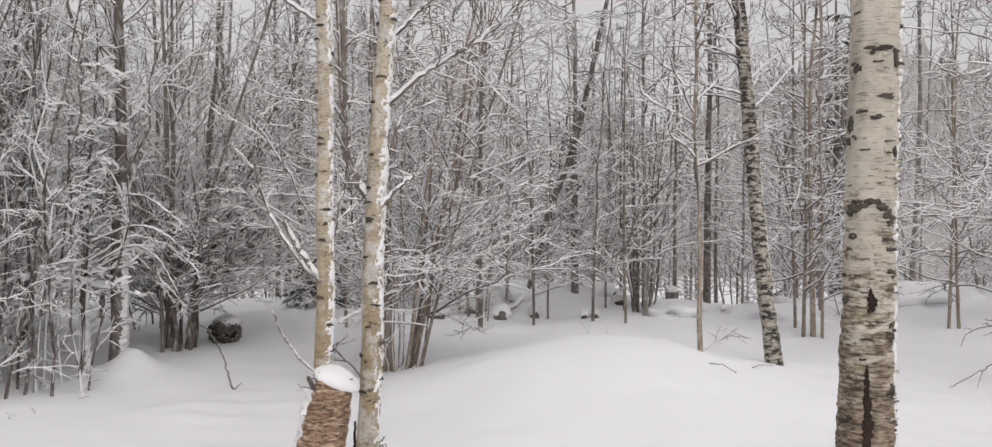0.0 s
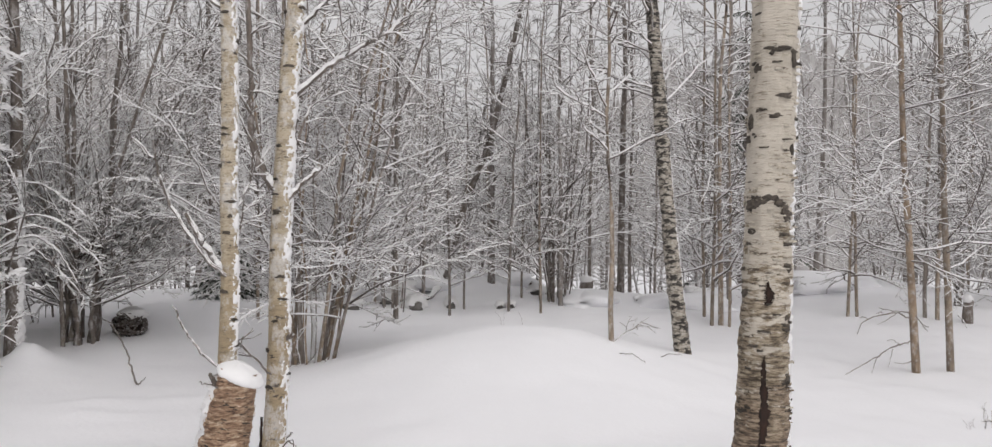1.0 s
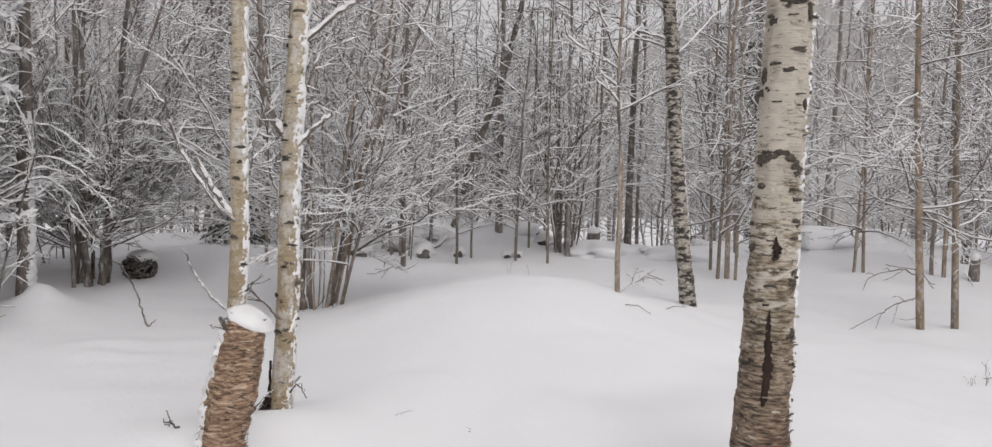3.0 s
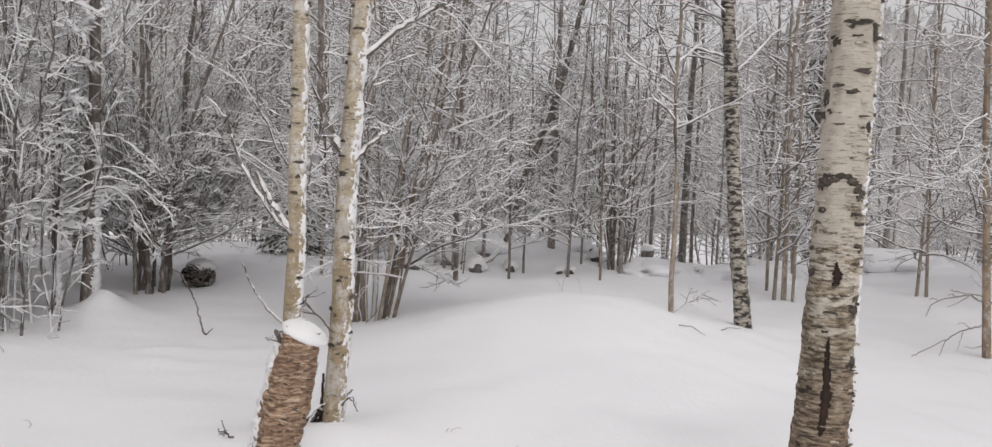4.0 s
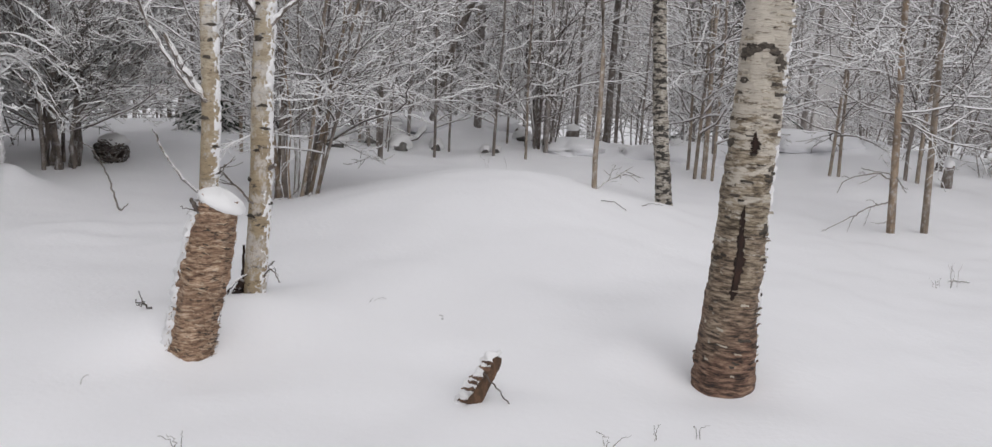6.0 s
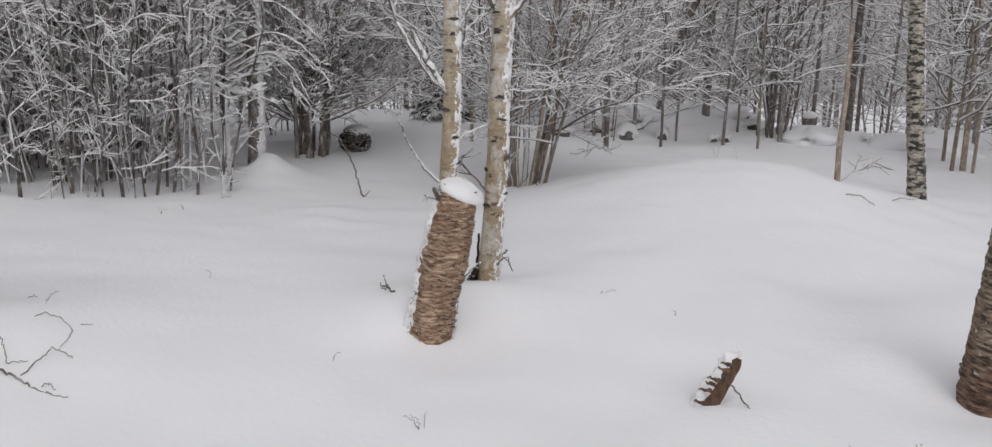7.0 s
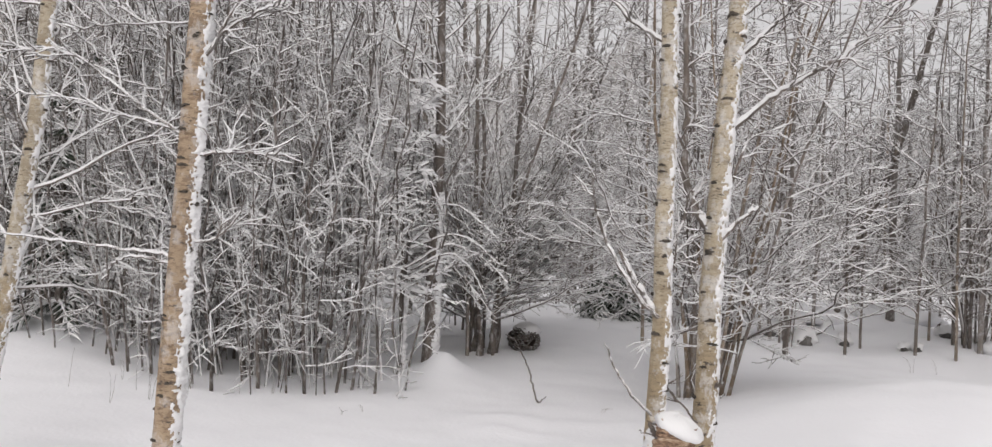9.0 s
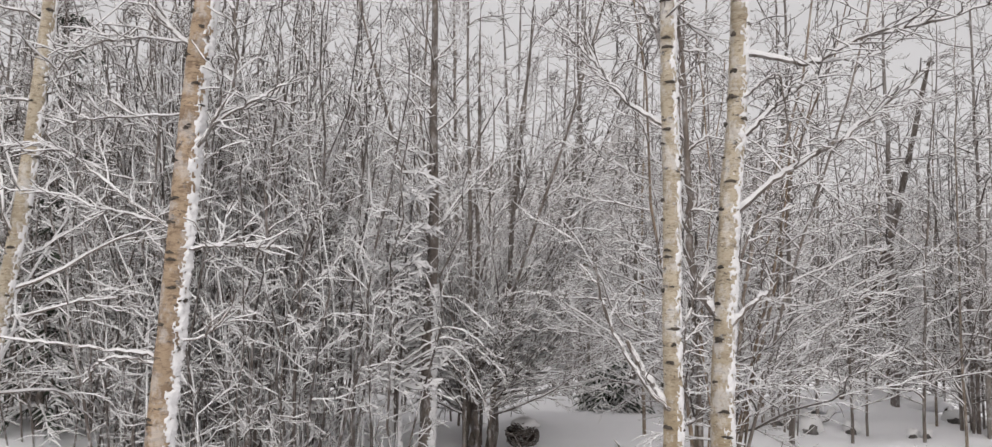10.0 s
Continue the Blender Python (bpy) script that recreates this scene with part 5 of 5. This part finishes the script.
def lump(seed, sx, sy, sz, rough=0.25, rings=8, sides=14):
    verts, faces = [], []
    for i in range(rings + 1):
        t = math.pi * i / rings
        for k in range(sides):
            a = 2 * math.pi * k / sides
            d = Vector((math.sin(t) * math.cos(a), math.sin(t) * math.sin(a), math.cos(t)))
            n = 1 + rough * noise.noise(d * 1.6 + Vector((seed, 0, 0))) + rough * 0.4 * noise.noise(d * 4.5 + Vector((0, seed, 0)))
            verts.append((d.x * sx * n, d.y * sy * n, d.z * sz * n))
    for i in range(rings):
        for k in range(sides):
            faces.append((i * sides + k, (i + 1) * sides + k, (i + 1) * sides + (k + 1) % sides, i * sides + (k + 1) % sides))
    return verts, faces


def capped_stone(x, y, w, h, seed):
    root = thing("stone", pose(*put(x, y), 0, 0, seed * 57), "dark stone half buried under a snow cap", "stone", "stones at the wood's edge")
    v, f = lump(seed, w, w * 0.8, h * 0.75, 0.5)
    link("rock", v, f, STONE, root)
    v, f = lump(seed + 9, w * 1.6, w * 1.3, h * 0.9, 0.45)
    turn = radians(seed * 57)
    ob = link("snow_cap", [(a + w * 0.75 * math.sin(turn), b + w * 0.75 * math.cos(turn), c + h * 0.6) for a, b, c in v], f, SNOW_TREE, root)


for k, (x, y, wd, h) in enumerate(((-0.46, 12.6, 0.17, 0.16), (-0.05, 12.45, 0.16, 0.17), (0.45, 12.7, 0.12, 0.15), (1.79, 13.5, 0.14, 0.13), (1.15, 12.5, 0.07, 0.1), (1.3, 12.45, 0.08, 0.1), (4.2, 13.2, 0.13, 0.13), (3.3, 13.0, 0.1, 0.09), (-0.9, 11.9, 0.22, 0.1), (6.9, 13.0, 0.08, 0.08), (2.2, 13.4, 0.1, 0.12), (-0.2, 13.6, 0.25, 0.22), (8.4, 11.4, 0.09, 0.08))):
    capped_stone(x, y, wd * 0.72, h * 0.8, 3 + k)
for k, (x, y) in enumerate(((1.3, 14.6), (0.3, 14.2), (2.5, 13.2), (-1.2, 13.4), (3.9, 12.6), (6.2, 13.0), (7.6, 14.2))):
    v, f = lump(40 + k, 0.6 + 0.15 * (k % 3), 0.45, 0.17 + 0.04 * (k % 2), 0.45, 9, 20)
    ob = tagged(link("snow_drift", v, f, SNOW_GROUND), "soft hump of snow over buried brushwood", "snow drift", "snow drifts")
    ob.matrix_basis = pose(*put(x, y), 0, 0, 40 * k)


def cut_stump(x, y, r, h, seed):
    root = thing("cut_stump", pose(*put(x, y)), "short cut tree stump topped with snow", "tree stump", "cut stumps")
    _, v, f = trunk_mesh([(0, 0, -0.1, r * 1.15), (0, 0, h * 0.5, r), (0.01, 0, h, r * 0.97)], seed, 16, 0.05, 0.008)
    link("trunk", v, f, GREY_BARK, root)
    v, f = lump(seed, r * 1.1, r * 1.1, 0.07, 0.15)
    link("snow_cap", [(a, b, c + h + 0.01) for a, b, c in v], f, SNOW_TREE, root)


for k, (x, y, r, h) in enumerate(((2.65, 13.9, 0.1, 0.24), (7.1, 10.9, 0.06, 0.3))):
    cut_stump(x, y, r, h, 60 + k)

# a torn-up root ball by the willow, snow on top
ball = thing("root_ball", pose(*put(-3.2, 10.1, 0.11)) @ Matrix.Scale(0.82, 4), "round dark tangle of roots with snow on top", "root ball")
rng = np.random.default_rng(611)
for k in range(44):
    turn = Euler((rng.normal(0, 0.5), rng.normal(0.35, 0.35), rng.uniform(0, 6.28))).to_matrix()
    zz, rad = rng.uniform(-0.15, 0.15), rng.uniform(0.9, 1.08)
    pts = []
    for q in range(9):
        a = q * 0.4
        wide = 0.2 * rad * math.sqrt(max(0.1, 1 - (zz / 0.2) ** 2))
        p = turn @ Vector((math.cos(a) * wide, math.sin(a) * wide, zz + 0.012 * rng.normal()))
        pts.append((p.x * 1.1, p.y, p.z * 0.95))
    w = Wood(k)
    w.limb(pts, np.full(9, rng.uniform(0.006, 0.013)), 4, 0)
    mesh_object("root", w.bark(), THICKET_BARK, ball)
v, f = lump(71, 0.17, 0.15, 0.15)
link("earth", v, f, WOUND, ball)
v, f = lump(72, 0.19, 0.17, 0.1, 0.35)
link("snow_cap", [(a + 0.03, b + 0.04, c + 0.15) for a, b, c in v], f, SNOW_TREE, ball)


# ---- spruces ----
def spruce(name, seed, height, reach, label, at, whorls=12, boughs=8):
    root = thing(name, pose(*at), label, "spruce")
    a = Wood(seed)
    pts, radii = stem(a, (0, 0, -0.2), (0, 0, height), 0.02 + 0.012 * height, 0.01, 8, 0.01, 8)
    mesh_object("trunk", a.bark(), DARK_BARK, root)
    rng = np.random.default_rng(seed)
    for i in range(whorls):
        u = (i + 0.3) / whorls
        for k in range(boughs):
            w = Wood(int(rng.integers(1, 10**6)))
            ang = 2 * math.pi * (k + rng.uniform(0, 0.7)) / boughs
            ln = reach * (1.0 - u) ** 0.8 * rng.uniform(0.8, 1.15) + 0.12
            q = w.grow((0, 0, height * (0.06 + 0.92 * u)), (math.cos(ang), math.sin(ang), 0.05), ln, 0.012, 6, -0.75, 0.06, 4, 0.015)
            for j in range(int(16 + 26 * ln)):
                v = rng.uniform(0.1, 1)
                p = np.array([np.interp(v, np.linspace(0, 1, 6), q[:, c]) for c in range(3)])
                sgn = 1 if j % 2 else -1
                way = np.array((math.cos(ang + sgn * 0.9), math.sin(ang + sgn * 0.9), -0.35))
                w.grow(p, way, 0.19 * (1.1 - v * 0.6) * rng.uniform(0.5, 1.3), 0.011, 3, -0.5, 0.12, 3, 0.008 if rng.uniform() < 0.3 else 0.0, 0.3)
            ob = mesh_object("bough", w.bark(), NEEDLE, root, False)
            mesh_object("snow", w.snow(), SNOW_TREE, ob, False)
    return root


spruce("small_spruce", 701, 0.75, 0.55, "low dark spruce bush under heavy snow", put(-2.6, 12.3), 6, 10)
spruce("small_spruce", 711, 2.5, 0.75, "small dark spruce weighed down with snow", put(-7.35, 7.35), 9, 7)
spruce("spruce_tree", 721, 5.5, 1.5, "dark green spruce hung with clumps of snow", put(-8.7, 8.7), 12, 7)
spruce("spruce_tree", 761, 6.5, 1.6, "dark spruce among bare trees", put(6.2, 16.5), 12, 6)

# ---- weeds and grass tips that prick through the snow ----
rng = np.random.default_rng(88)
WEEDS = ((0.3, 4.59), (-3.6, 6.4), (4.104, 6.03), (4.165, 6.062), (1.06, 3.17), (0.86, 3.1), (-2.39, 4.81), (1.25, 3.2), (3.974, 6.013), (4.02, 6.03), (-3.5, 6.61), (-1.76, 7.53), (1.3, 10.9), (1.05, 10.9), (-5.0, 5.9), (-5.3, 6.1), (-5.6, 6.3), (-4.9, 6.2), (-4.6, 6.5), (-5.2, 5.7), (-4.4, 6.7), (-5.8, 5.9), (-0.11, 4.79), (-0.68, 3.03), (-1.24, 3.63))
for k, (x, y) in enumerate(WEEDS):
    tall = rng.uniform(0.17, 0.21) if k in (2, 3) else 0.06 if k in (8, 9) else rng.uniform(0.15, 0.32) if 11 < k < 22 else rng.uniform(0.02, 0.06)
    b = put(x, y, -0.03)
    lines = []
    for j in range(1 + k % 3):
        dx, dy = rng.normal(0, 0.04), rng.normal(0, 0.03)
        lines.append(([(b[0] + 0.3 * dx, b[1], b[2]), (b[0] + dx * 0.6, b[1] + dy, b[2] + tall * 0.6 + 0.03), (b[0] + dx * 1.6, b[1] + dy, b[2] + tall + 0.03)], 0.0016, 0.0008, 5))
    root = stick("weed", "thin dry weed stalk pricking through the snow", lines, TWIG, 800 + k, 0.0)
    tagged(root, category="weed", group="weeds")
stick("dead_branch", "snow-dusted fallen bough beside a sapling", [([(1.75, 7.83, 0.36), (1.85, 7.8, 0.46), (1.96, 7.78, 0.52), (2.05, 7.76, 0.58)], 0.006, 0.002, 10), ([(1.85, 7.8, 0.46), (1.93, 7.78, 0.47), (1.99, 7.77, 0.45)], 0.003, 0.0015, 7), ([(1.93, 7.79, 0.5), (1.98, 7.82, 0.6)], 0.003, 0.0015, 5), ([(1.98, 7.78, 0.53), (2.08, 7.75, 0.52)], 0.003, 0.0015, 5)], GREY_BARK, 841, 0.004, 4)
stick("dead_branch", "stick lying on the snow by a leaning birch", [([(1.69, 7.22, 0.37), (1.8, 7.2, 0.36), (1.88, 7.1, 0.31)], 0.0045, 0.0025, 8)], GREY_BARK, 842, 0.0)
stick("dead_branch", "thin twig on the snow at a birch's foot", [([(2.12, 7.5, 0.3), (2.25, 7.7, 0.29), (2.45, 8.0, 0.24)], 0.004, 0.002, 8)], GREY_BARK, 844, 0.0)
stick("dead_branch", "bare twigs jutting from snow under the birch", [([(-3.98, 3.88, -0.03), (-4.12, 4.05, 0.04), (-4.3, 4.28, 0.05), (-4.36, 4.34, 0.05)], 0.006, 0.003, 9), ([(-4.3, 4.28, 0.05), (-4.2, 4.33, 0.06), (-4.1, 4.36, 0.04)], 0.004, 0.002, 7), ([(-4.12, 4.05, 0.04), (-4.02, 4.1, 0.07)], 0.003, 0.002, 6)], GREY_BARK, 843, 0)


def log(name, label, ctrl, r, seed):
    """A fallen dark log with snow along its top."""
    root = thing(name, pose(0, 0, 0), label, "log")
    w = Wood(seed)
    pts = smooth_line(ctrl, 18) + w.rng.normal(0, 0.01, (18, 3))
    w.limb(pts, np.full(18, r) * w.rng.uniform(0.85, 1.15, 18), 9, r * 1.3, True)
    mesh_object("wood", w.bark(), DARK_BARK, root)
    mesh_object("snow", w.snow(), SNOW_TREE, root)


log("fallen_log", "dark fallen log half under the snow", [(1.2, 13.35, 0.2), (1.4, 13.35, 0.26), (1.75, 13.4, 0.27), (1.95, 13.45, 0.22)], 0.045, 901)
log("fallen_log", "bent dark root arching out of the snow", [(1.7, 13.6, 0.5), (1.85, 13.65, 0.42), (1.98, 13.7, 0.38), (2.12, 13.8, 0.48), (2.2, 13.9, 0.55)], 0.04, 902)
log("fallen_log", "bent dark root under a snow hump", [(-0.35, 12.9, 0.36), (-0.15, 12.85, 0.32), (0.1, 12.9, 0.34), (0.3, 13.0, 0.5)], 0.035, 903)
log("fallen_log", "dark log end jutting out of a drift", [(7.45, 11.7, 0.2), (7.5, 11.75, 0.42), (7.52, 11.78, 0.62)], 0.05, 904)
